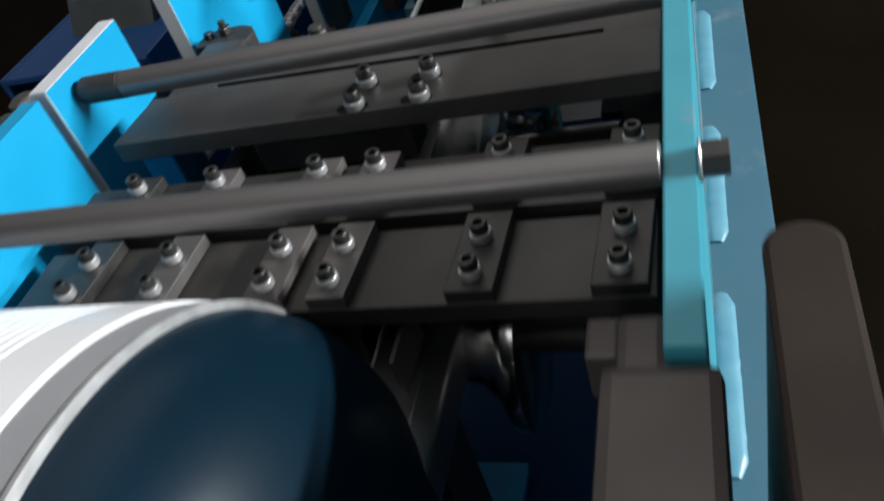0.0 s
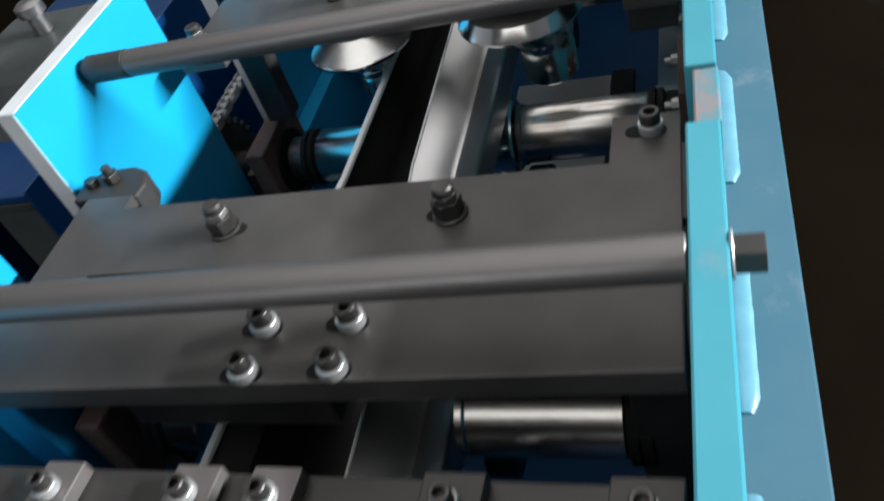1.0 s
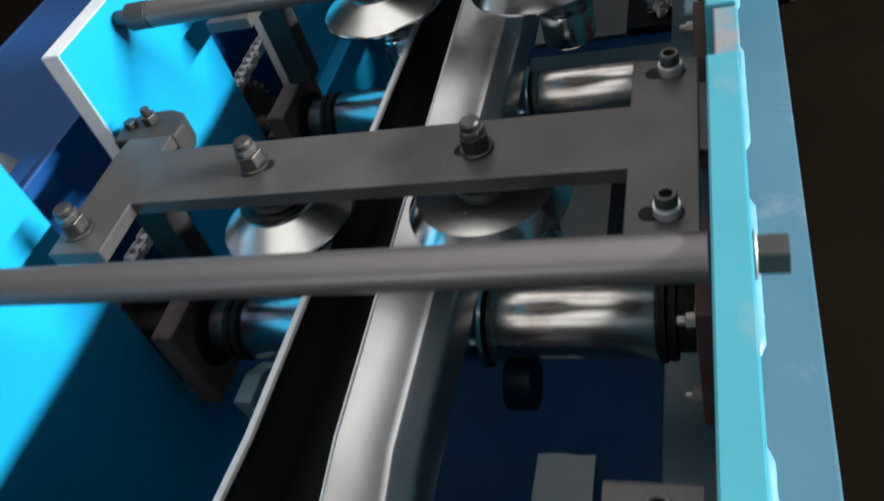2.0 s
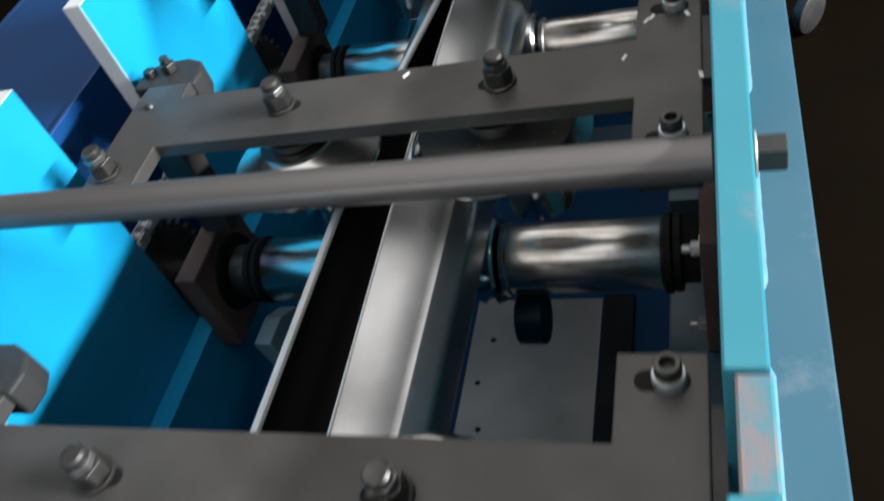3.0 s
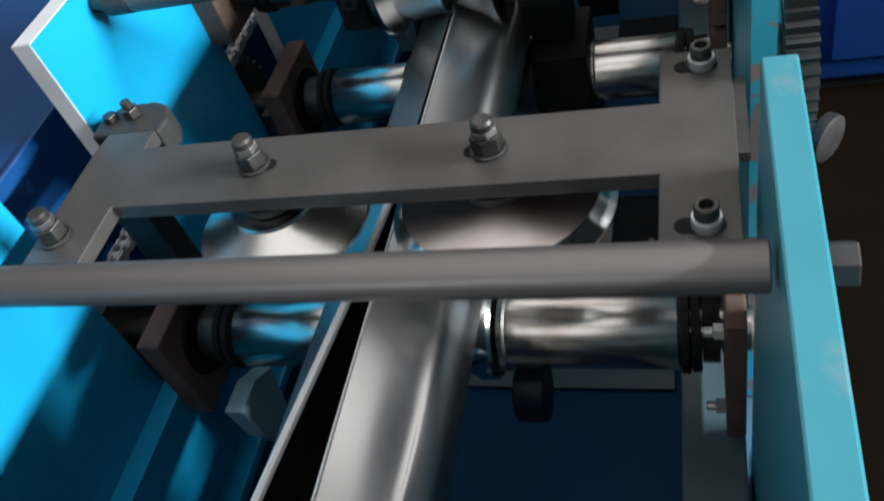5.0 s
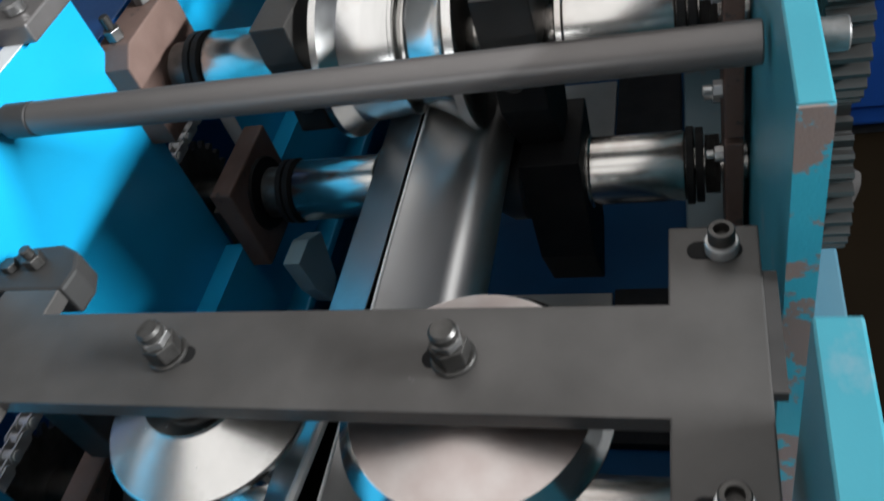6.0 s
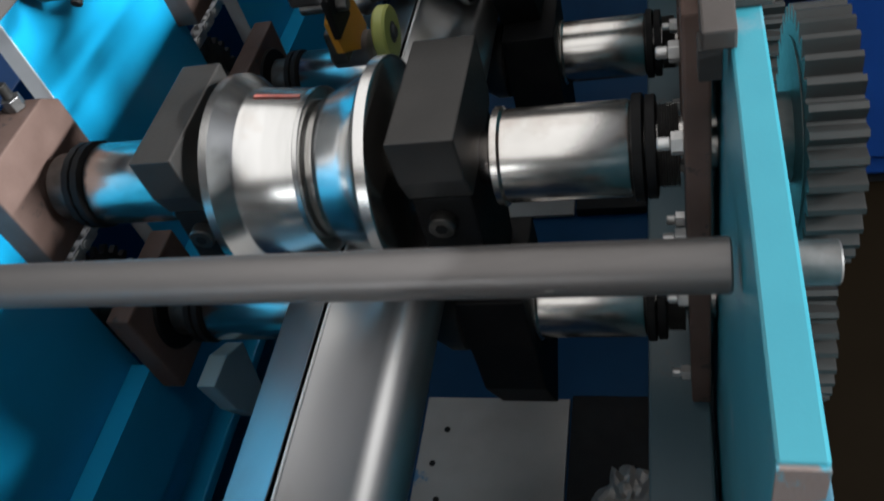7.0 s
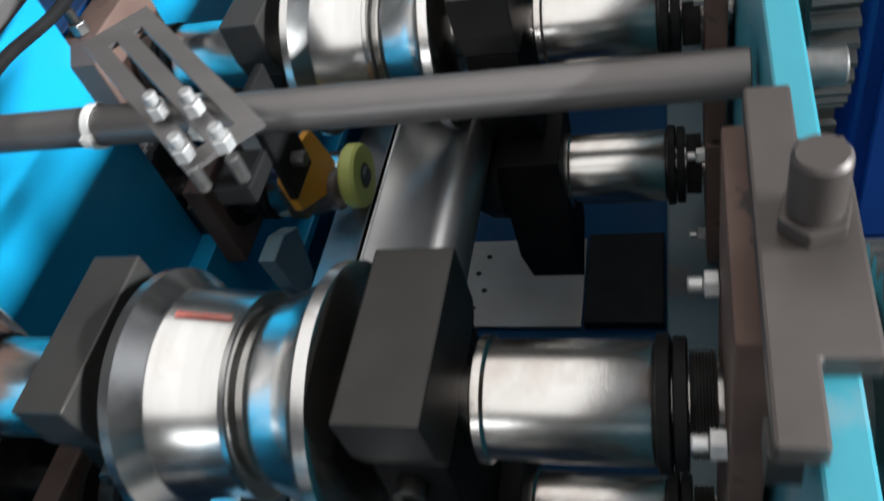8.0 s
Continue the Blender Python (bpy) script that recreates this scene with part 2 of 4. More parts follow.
def prism(points, h0, h1, axis='z', at=(0, 0, 0), bevel=0.0):
    """A flat outline drawn through to a thickness."""
    bm = bmesh.new()
    m = Matrix.Translation(at) @ AXES[axis]
    lo = [bm.verts.new(m @ Vector((x, y, h0))) for x, y in points]
    hi = [bm.verts.new(m @ Vector((x, y, h1))) for x, y in points]
    bm.faces.new(lo[::-1])
    bm.faces.new(hi)
    for i in range(len(points)):
        j = (i + 1) % len(points)
        bm.faces.new((lo[i], lo[j], hi[j], hi[i]))
    bmesh.ops.recalc_face_normals(bm, faces=bm.faces)
    if bevel:
        bmesh.ops.bevel(bm, geom=bm.edges[:], offset=bevel, segments=2, affect='EDGES', profile=0.6)
    return bm


def hexagon(r, h0, h1, axis='z', at=(0, 0, 0), turn=0.0):
    pts = [(r * math.cos(turn + i * math.pi / 3), r * math.sin(turn + i * math.pi / 3)) for i in range(6)]
    return prism(pts, h0, h1, axis, at, bevel=r * 0.08)


def tube_path(points, r, seg=10):
    """A round bar or hose along points."""
    bm = bmesh.new()
    rings = []
    for i, p in enumerate(points):
        p = Vector(p)
        d = (Vector(points[min(i + 1, len(points) - 1)]) - Vector(points[max(i - 1, 0)])).normalized()
        a = d.orthogonal().normalized() if i == 0 else (a - d * a.dot(d)).normalized()
        b = d.cross(a)
        rings.append([bm.verts.new(p + r * (a * math.cos(2 * math.pi * k / seg) + b * math.sin(2 * math.pi * k / seg))) for k in range(seg)])
    for u, v in zip(rings, rings[1:]):
        for k in range(seg):
            bm.faces.new((u[k], u[(k + 1) % seg], v[(k + 1) % seg], v[k]))
    bm.faces.new(rings[0][::-1])
    bm.faces.new(rings[-1])
    bmesh.ops.recalc_face_normals(bm, faces=bm.faces)
    return smooth(bm)


# ---- the hall ----
def wall(name, *dims):
    return tagged(part(name, box(*dims), WALL, None), "grey sheet-clad factory hall wall", "wall", kind="structure")


tagged(part("floor", box(-6.2, 7.2, -8.2, 14.2, -0.2, 0.0), FLOOR, None), "very dark brown concrete workshop floor", "floor", kind="structure")
wall("wall_west", -6.2, -6.0, -8.2, 14.2, 0, 6.0)
wall("wall_south", -6.0, 7.0, -8.2, -8.0, 0, 6.0)
wall("wall_north", -6.0, 7.0, 14.0, 14.2, 0, 6.0)
east = bmesh.new()
add_box(east, 7.0, 7.2, -8.2, 14.2, 0, 3.1)
add_box(east, 7.0, 7.2, -8.2, 14.2, 3.5, 6.0)
add_box(east, 7.0, 7.2, -8.2, -4.0, 3.1, 3.5)
add_box(east, 7.0, 7.2, 5.2, 14.2, 3.1, 3.5)
tagged(part("wall_east", east, WALL, None), "grey hall wall with a long high window band", "wall", kind="structure")
win = thing("window_1", 7.0, 0.6, 3.1, "long steel-framed window band high in the hall wall", "window", kind="structure")
for k in range(7):
    part("window_frame", box(0.02, 0.08, -4.6 + 1.53 * k - 0.03, -4.6 + 1.53 * k + 0.03, 0, 0.4, 0.005), DARKSTEEL, win)
tagged(part("ceiling", box(-6.2, 7.2, -8.2, 14.2, 6.0, 6.2), ROOF, None), "dim grey ribbed roof over the hall", "ceiling", kind="structure")

# ---- the roll-forming line ----
ST = [-1.10, -0.73, -0.362, 0.018, 0.380, 0.744, 1.128, 1.50, 1.87, 2.24]   # station lines along the bed
RIGHT_IN, RIGHT_OUT, LEFT_FACE = 0.159, 0.179, -0.43
FLANGE = 0.53

bed = thing("machine_bed", -0.12, 0.6, 0.0, "blue welded steel bed carrying the roll-forming line", "machine bed")


def bed_part(name, dims, mat, label="", bevel=0.003):
    x0, x1, y0, y1, z0, z1 = dims
    return part(name, box(x0 + 0.12, x1 + 0.12, y0 - 0.6, y1 - 0.6, z0, z1, bevel), mat, bed, label)


bed_part("beam_flange", (0.135, 0.266, -1.6, 3.2, FLANGE - 0.016, FLANGE), PALE, "pale blue beam flange with worn patches")
bed_part("beam_web", (0.17, 0.185, -1.6, 3.2, 0.12, FLANGE - 0.018), BED)
bed_part("beam_foot_flange", (0.135, 0.258, -1.6, 3.2, 0.10, 0.118), BED)
bed_part("beam_flange", (-0.56, -0.40, -1.6, 3.2, FLANGE - 0.016, FLANGE), CYAN)
bed_part("beam_web", (-0.47, -0.455, -1.6, 3.2, 0.12, FLANGE - 0.018), BED)
bed_part("beam_foot_flange", (-0.56, -0.40, -1.6, 3.2, 0.10, 0.118), BED)
for y in (-1.4, -0.2, 1.0, 2.2, 3.0):
    bed_part("cross_member", (-0.452, 0.168, y - 0.05, y + 0.05, 0.30, 0.42), BED)
    for x in (-0.48, 0.196):
        bed_part("levelling_foot", (x - 0.05, x + 0.05, y - 0.06, y + 0.06, 0.0, 0.098), DARKSTEEL)
bed_part("side_rail", (0.100, 0.1565, -0.30, 3.0, 0.600, 0.626), RAIL, "dull blue-grey rail along the gear side")
bed_part("rail_web", (0.128, 0.1565, -0.30, 3.0, FLANGE + 0.0005, 0.5995), BED)
# drip tray, its blue darkened for shade, and loose sheet panels under the rolls
bed_part("drip_tray", (-0.40, 0.13, -1.6, 3.2, 0.425, 0.435), TRAY, "blue drip tray darkened for the shade under the rolls")
for y0, y1, x1 in ((0.20, 0.55, -0.005), (0.862, 0.912, 0.085), (0.96, 1.19, -0.003), (1.50, 1.65, -0.015)):
    narrow = y1 - y0 < 0.1
    bed_part("tray_panel", (-0.185, x1, y0, y1, 0.437, 0.443), RAIL if narrow else PAN, "blue-grey cross strip" if narrow else "grey sheet panel with blue overspray", 0.001)
    if not narrow:
        # black strip put where the tray falls into shade
        bed_part("tray_rib", (x1 + 0.004, x1 + (0.044 if y0 < 0.5 else 0.105), y0, y1, 0.437, 0.452), BLACK, "black strip for the dark void in the tray", 0.002)
        for q in range(4):
            part("screw_hole", rod(0.004, 0.4431, 0.4436, at=(-0.165 + 0.12 + 0.012 * (q % 2), y0 + (y1 - y0) * (0.2 + 0.2 * q) - 0.6, 0), seg=14, c=0.0001), BLACK, bed)
for s in ST[3:8]:
    # added ledge whose slope catches light as a stripe low on the drive-side plate
    part("ledge", prism([(s + 0.09 - 0.6, 0.60), (s + 0.33 - 0.6, 0.60), (s + 0.33 - 0.6, 0.70), (s + 0.09 - 0.6, 0.70)], LEFT_FACE + 0.121, LEFT_FACE + 0.146, 'x'), CYAN, bed)
    for v in bed.children[-1].data.vertices:                # its upper edge is planed off to a slope
        if v.co.z > 0.69 and v.co.x > LEFT_FACE + 0.13:
            v.co.z -= 0.048
# bright cyan sheet stands in for light falling on the tray
bed_part("infeed_gusset", (-0.196, -0.055, -0.72, -0.565, 0.436, 0.452), CYAN, "", 0.003)
# stitch welds along the foot of the gear-side plate, paled as if lit
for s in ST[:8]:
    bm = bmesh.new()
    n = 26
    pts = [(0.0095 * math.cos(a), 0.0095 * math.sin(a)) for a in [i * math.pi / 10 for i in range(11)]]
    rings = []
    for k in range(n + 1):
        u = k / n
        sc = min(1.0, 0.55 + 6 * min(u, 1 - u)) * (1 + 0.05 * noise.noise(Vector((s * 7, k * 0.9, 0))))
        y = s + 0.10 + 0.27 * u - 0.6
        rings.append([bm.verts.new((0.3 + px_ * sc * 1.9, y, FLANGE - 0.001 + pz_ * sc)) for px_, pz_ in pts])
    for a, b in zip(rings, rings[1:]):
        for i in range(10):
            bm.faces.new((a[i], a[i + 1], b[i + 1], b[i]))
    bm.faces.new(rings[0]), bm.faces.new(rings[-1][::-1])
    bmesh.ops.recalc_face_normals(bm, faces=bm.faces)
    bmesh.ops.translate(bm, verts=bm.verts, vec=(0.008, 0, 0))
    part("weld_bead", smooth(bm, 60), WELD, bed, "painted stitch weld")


def side_plate(points, x0, x1, mat, label, bevel=0.0015, y=0.0):
    """An upright plate, outlined in (along, up)."""
    ob = thing("side_plate", (x0 + x1) / 2, y, FLANGE, label, "side plate", "side plates of the line")
    part("plate", prism([(a - y, b - FLANGE) for a, b in points], x0 - (x0 + x1) / 2, x1 - (x0 + x1) / 2, 'x', bevel=bevel), mat, ob)
    return ob


# gear side: one stand from station to station, each closed by a set-back slot cap
SEAM = [-0.392, -0.013, 0.344, 0.707]
starts = [-0.875] + [s + 0.058 for s in SEAM[:-1]]
for a, b in zip(starts, SEAM):
    side_plate([(a, FLANGE + 0.001), (b, FLANGE + 0.001), (b, 1.04), (a, 1.04)], RIGHT_IN + (0.003 if b > 0.5 else 0), RIGHT_OUT + (0.003 if b > 0.5 else 0), TEAL,
               "teal painted upright side plate, edges worn", y=(a + b) / 2)
for a in SEAM[:-1]:
    side_plate([(a + 0.001, FLANGE + 0.001), (a + 0.057, FLANGE + 0.001), (a + 0.057, 1.0375), (a + 0.001, 1.0375)], RIGHT_IN + 0.005, RIGHT_OUT + 0.001, WORNCAP,
               "narrow worn teal slot cap between two side plates", y=a + 0.03)
late = side_plate([(0.798, FLANGE + 0.001), (2.7, FLANGE + 0.001), (2.7, 1.077), (0.798, 1.077)], 0.1625, 0.1795, TEAL,
                  "teal upright side plate with a chipped rusty end", y=1.7)
part("chipped_end", box(-0.0083, 0.0083, 0.796 - 1.7, 0.7975 - 1.7, 0.01, 1.076 - FLANGE, 0.0), CHIPPED, late, "chipped teal paint over brown rust")

# drive side: one long plate with open slots for the bearing blocks
out = [(-1.6, FLANGE + 0.001), (3.0, FLANGE + 0.001), (3.0, 1.04)]
slots = [(s - 0.045, s + 0.085) for s in ST[2:]]
slots[0] = (-0.385, -0.277)
slots = [(-0.545, -0.531)] + slots
for a, b in slots[::-1]:
    out += [(b, 1.04), (b, 0.66), (a, 0.66), (a, 1.04)]
out += [(-1.6, 1.04)]
left = side_plate(out, LEFT_FACE - 0.02, LEFT_FACE, CYAN, "bright cyan slotted side plate with pale sheen on its edges", 0.0)
# pale strips put the sheen on the plate's edges into the colour
for (a, b), c in zip(slots, [q[0] for q in slots[1:]] + [3.0]):
    part("bare_edge", box(-0.0100, 0.0100, b + 0.0005, c - 0.0005, 1.0402 - FLANGE, 1.0412 - FLANGE), EDGE, left, "pale sheen along the top edge")
    part("bare_edge", box(-0.0100, 0.0100, b - 0.0012, b - 0.0002, 0.675 - FLANGE, 1.0408 - FLANGE), EDGE, left, "pale sheen along the end edge")


def fastener(parent, x, y, z, kind, turn=0.0, slot=1):
    """A stud with its nut and washer; a socket screw in a washer."""
    if kind == "stud":
        b = part("bolt", lathe([(0.0128, 0), (0.0138, 0.001), (0.0138, 0.0026), (0.0128, 0.0034)], at=(x, y, z), seg=24), STUD, parent, "plain dark washer")
        part("nut", hexagon(0.0122, 0.0035, 0.0165, at=(x, y, z), turn=turn), STUD, b)
        part("stud", lathe([(0.0078, 0.0166), (0.0085, 0.0176), (0.0085, 0.0275), (0.0068, 0.0295)], at=(x, y, z), seg=20), STUD, b)
        part("jam_nut", hexagon(0.0102, 0.0166, 0.0225, at=(x, y, z), turn=turn + 0.5), BOLT, b)
    else:
        b = part("bolt", lathe([(0.0090, 0), (0.0096, 0.001), (0.0096, 0.0080), (0.0090, 0.0088)], at=(x, y, z), seg=28), WASHER, parent, "pale zinc collar")
        part("screw_head", lathe([(0.0070, 0.0089), (0.0077, 0.0096), (0.0077, 0.0175), (0.0070, 0.0185), (0.0046, 0.0185), (0.0044, 0.0115), (0.0005, 0.0112)],
                                 at=(x, y, z), seg=24), STUD, b, "black socket head")
    if slot:
        w, r = 0.0088, 0.0068
        pts = [(slot * 0.004 + w * (1 if math.cos(a) >= 0 else -1) + r * math.cos(a), r * math.sin(a)) for a in [(i + 0.5) * math.pi / 8 for i in range(16)]]
        part("slot", prism([(x + px_, y + py_) for px_, py_ in pts], z, z + 0.0006), BLACK, b, "dark slotted hole")
    return b


def clamp_block(parent, x, y, z):
    """The dark humped clamp that ties the bracket to the drive-side plate."""
    pts = [(-0.040, 0.004), (-0.036, -0.012), (-0.022, -0.022), (0.010, -0.024), (0.028, -0.016), (0.036, 0.002), (0.034, 0.022), (-0.038, 0.022)]
    c = part("clamp", prism([(x + a, y - b) for a, b in pts], z - 0.030, z, bevel=0.003), SHADE_AND_CLAMP, parent, "dark humped clamp")
    part("clamp_bolt", hexagon(0.0085, 0.0005, 0.010, at=(x - 0.004, y + 0.004, z)), STUD, c)
    part("clamp_stud", rod(0.0048, 0.010, 0.018, at=(x - 0.004, y + 0.004, z), seg=16), STUD, c)
    part("clamp_bolt", hexagon(0.007, 0.0005, 0.007, at=(x - 0.026, y + 0.000, z)), STUD, c)


def guide_bracket(s, wide, flecks, label, left_x, mid_x):
    """The flat H-shaped bracket that carries the two side rolls."""
    ob = thing("guide_bracket", -0.12, s, 0.955, label, "roll bracket", "side-roll brackets along the line")
    X = lambda x: x + 0.12
    if wide:
        pts = [(-0.39, -0.105), (0.151, -0.105), (0.151, 0.095), (0.100, 0.095), (0.100, 0.040), (-0.338, 0.040), (-0.338, 0.058), (-0.388, 0.058), (-0.39, 0.040),
               (-0.39, -0.0475), (-0.332, -0.0475), (-0.332, -0.043), (0.098, -0.043), (0.098, -0.0515), (-0.332, -0.0515), (-0.332, -0.0480), (-0.39, -0.0480)]
        part("plate", prism([(X(a), b) for a, b in pts], -0.012, 0), PLATE, ob)
    else:
        pts = [(-0.391, -0.097), (-0.336, -0.097), (-0.336, -0.038), (0.101, -0.038), (0.101, -0.104), (0.151, -0.104), (0.151, 0.093),
               (0.100, 0.093), (0.100, 0.035), (-0.338, 0.035), (-0.338, 0.058), (-0.388, 0.058), (-0.391, 0.035)]
        part("plate", prism([(X(a), b) for a, b in pts], -0.014, 0, bevel=0.0012), PLATE, ob)
        part("leg_block", box(X(0.103), X(0.149), -0.100, -0.03, -0.04, -0.0145, 0.002), DARKSTEEL, ob)
        fastener(ob, X(0.130), -0.086, 0, "socket", slot=-1)
        fastener(ob, X(-0.372), -0.070, 0, "stud", 0.4, 0)
    fastener(ob, X(left_x), 0.0, 0, "stud", 0.2 + s)
    fastener(ob, X(mid_x), -0.002, 0, "stud", 0.7 + s, -1)
    fastener(ob, X(0.130), 0.074, 0, "socket", slot=-1)
    if flecks:
        for fx, fy, a in flecks:
            part("fleck", prism([(X(fx) + u * math.cos(a) - v * math.sin(a), fy + u * math.sin(a) + v * math.cos(a)) for u, v in
                                 ((-0.0042, -0.0012), (0.003, -0.0018), (0.0045, 0.0009), (-0.0028, 0.0016))], 0, 0.0008), FLECK, ob, "small white fleck")
        part("rivet", lathe([(0.005, 0), (0.004, 0.003), (0.001, 0.004)], at=(X(-0.371), 0.024, 0), seg=14), STUD, ob)
    # post that carries the bracket, and the end clamp
    part("post", box(X(0.104), X(0.154), 0.100, 0.115, -0.955 + 0.6265, -0.255, 0.002), RAIL, ob, "blue-grey support post")
    part("lug", box(X(0.1512), X(0.1588), -0.02, 0.06, -0.011, -0.003, 0.0), DARKSTEEL, ob)
    part("post", box(X(-0.386), X(-0.350), 0.002, 0.030, -0.16, -0.0145, 0.002), DARKSTEEL, ob)
    clamp_block(ob, X(-0.372), 0.082, -0.003 if wide else -0.0145 + 0.012)
    return ob


FL = [(0.108, 0.059, 1.1), (0.112, 0.063, 1.2), (0.140, 0.062, 2.0), (0.092, 0.012, 1.3), (0.150, -0.02, 1.8), (-0.098, 0.025, 1.0)]
guide_bracket(ST[2], True, None, "wide dark steel roll bracket with a long slot", -0.213, -0.016)
guide_bracket(ST[3], False, None, "dark steel H-shaped roll bracket with two studs", -0.222, -0.018)
guide_bracket(ST[4], False, FL, "dark steel roll bracket sprinkled with white flecks", -0.214, -0.008)
guide_bracket(ST[5], False, None, "dark steel H-shaped roll bracket beside the chipped plate", -0.215, -0.020)


def loft(rings, seg=56):
    """Joins round level rings (radius, x, y, z) into a skin with both ends closed."""
    bm = bmesh.new()
    vs = [[bm.verts.new((x + r * math.cos(2 * math.pi * k / seg), y + r * math.sin(2 * math.pi * k / seg), z)) for k in range(seg)] for r, x, y, z in rings]
    for a, b in zip(vs, vs[1:]):
        for k in range(seg):
            bm.faces.new((a[k], a[(k + 1) % seg], b[(k + 1) % seg], b[k]))
    bm.faces.new(vs[0][::-1]), bm.faces.new(vs[-1])
    bmesh.ops.recalc_face_normals(bm, faces=bm.faces)
    return smooth(bm, 40)


def side_roll(x, s, r, label, top, z, hub, off, up, crown, flat):
    """An upright turned roll hanging under its bracket, with its foot set off towards the gear side."""
    ob = thing("side_roll", x, s, z, label, "forming roll", "upright side rolls")
    if flat:
        part("rim", lathe([(r - 0.004, 0.050), (r, 0.052), (r, 0.0545), (r - 0.0105, 0.068)], seg=72), CHROME, ob, "bright polished bevelled rim")
        part("crown", lathe([(r - 0.0108, 0.0682), (0.030, crown), (0.028, crown + 0.001)], seg=72), top, ob)
    else:
        part("rim", lathe([(r - 0.004, 0.050), (r, 0.0515), (r, 0.055), (r - 0.001, 0.056)], seg=72), CHROME, ob, "bright polished rim")
        part("crown", lathe([(r - 0.0012, 0.0562), (0.040, crown - 0.006), (0.037, crown - 0.004), (0.037, crown)], seg=72), top, ob, "faced conical crown")
    part("cone", loft([(hub, off, 0, 0.012), (hub + 0.002, off * 0.95, 0, 0.020), (hub + (r - hub) * 0.35, off * 0.6, 0, 0.034), (r - 0.0045, 0, 0, 0.0498)]), CHROME, ob)
    part("hub", loft([(hub - 0.003, off, 0, -0.030), (hub, off, 0, -0.027), (hub, off, 0, 0.009), (hub - 0.0015, off, 0, 0.0118)], 40), CHROME, ob)
    part("bearing_cap", rod(0.026, crown + 0.0011, crown + 0.008, seg=32), DARKSTEEL, ob)
    part("spindle", rod(0.012, crown + 0.0081, up, seg=20), STUD, ob)
    return ob


# the rolls grow from station to station
for i, (s, ra, rb) in enumerate(zip(ST[2:6], (0.066, 0.070, 0.081, 0.088), (0.060, 0.063, 0.074, 0.076))):
    side_roll(-0.020, s - 0.004, ra, "polished steel side roll over the closing strip" if i < 3 else "side roll with a pinkish crown",
              PINK if i == 3 else CROWN, 0.850, 0.031, 0.022, 0.0905, 0.0715, True)
    side_roll(-0.212, s - 0.004, rb, "polished conical side roll by the drive side", CROWN, 0.843, 0.021, 0.004, 0.0975, 0.079, False)


def shaft_line(s, z, upper, name, label, group):
    """A horizontal shaft with sleeves, lock rings and its two bearing blocks; local origin on the shaft's axis."""
    ob = thing(name, -0.12, s, z, label, "roll shaft", group)
    X = lambda x: x + 0.12
    part("shaft", rod(0.0205, X(-0.50), X(0.205 if s > 1.0 else 0.164), 'x', c=0.002), TURNED, ob)
    a0 = 0.002 if s > 1.0 else -0.056
    part("sleeve", lathe([(0.035, X(a0)), (0.0385, X(a0 + 0.002)), (0.0385, X(a0 + 0.007)), (0.036, X(a0 + 0.009)), (0.036, X(0.101)), (0.0345, X(0.104))], 'x', seg=48), TURNED, ob,
         "bright turned spacer sleeve")
    d = -0.022 if upper else 0.0
    part("sleeve", lathe([(0.034, X(-0.2635 if upper else -0.226)), (0.036, X(-0.265 if upper else -0.228)), (0.036, X(-0.327 + d)), (0.034, X(-0.330 + d))], 'x', seg=48), TURNED, ob)
    for x0, r in ((0.1045, 0.040), (0.1135, 0.0385), (-0.3395 + d, 0.039), (-0.3490 + d, 0.0385)):
        ring = lathe([(r - 0.002, X(x0)), (r, X(x0 + 0.001)), (r, X(x0 + 0.0072)), (r - 0.002, X(x0 + 0.0082))], 'x', seg=18)
        part("lock_ring", ring, BLACK, ob, "black notched lock ring")
    # threaded end towards the gear side
    prof = []
    for k in range(9):
        x = X(0.1225) + k * 0.0017
        prof += [(0.0315, x), (0.0285, x + 0.0008)]
    part("thread", lathe(prof, 'x', seg=28), BOLT, ob, "worn shaft thread")
    part("end_collar", lathe([(0.026, X(-0.372 + d)), (0.030, X(-0.370 + d)), (0.030, X(-0.351 + d)), (0.026, X(-0.3495 + d))], 'x', seg=36), STUD, ob)
    return ob, X


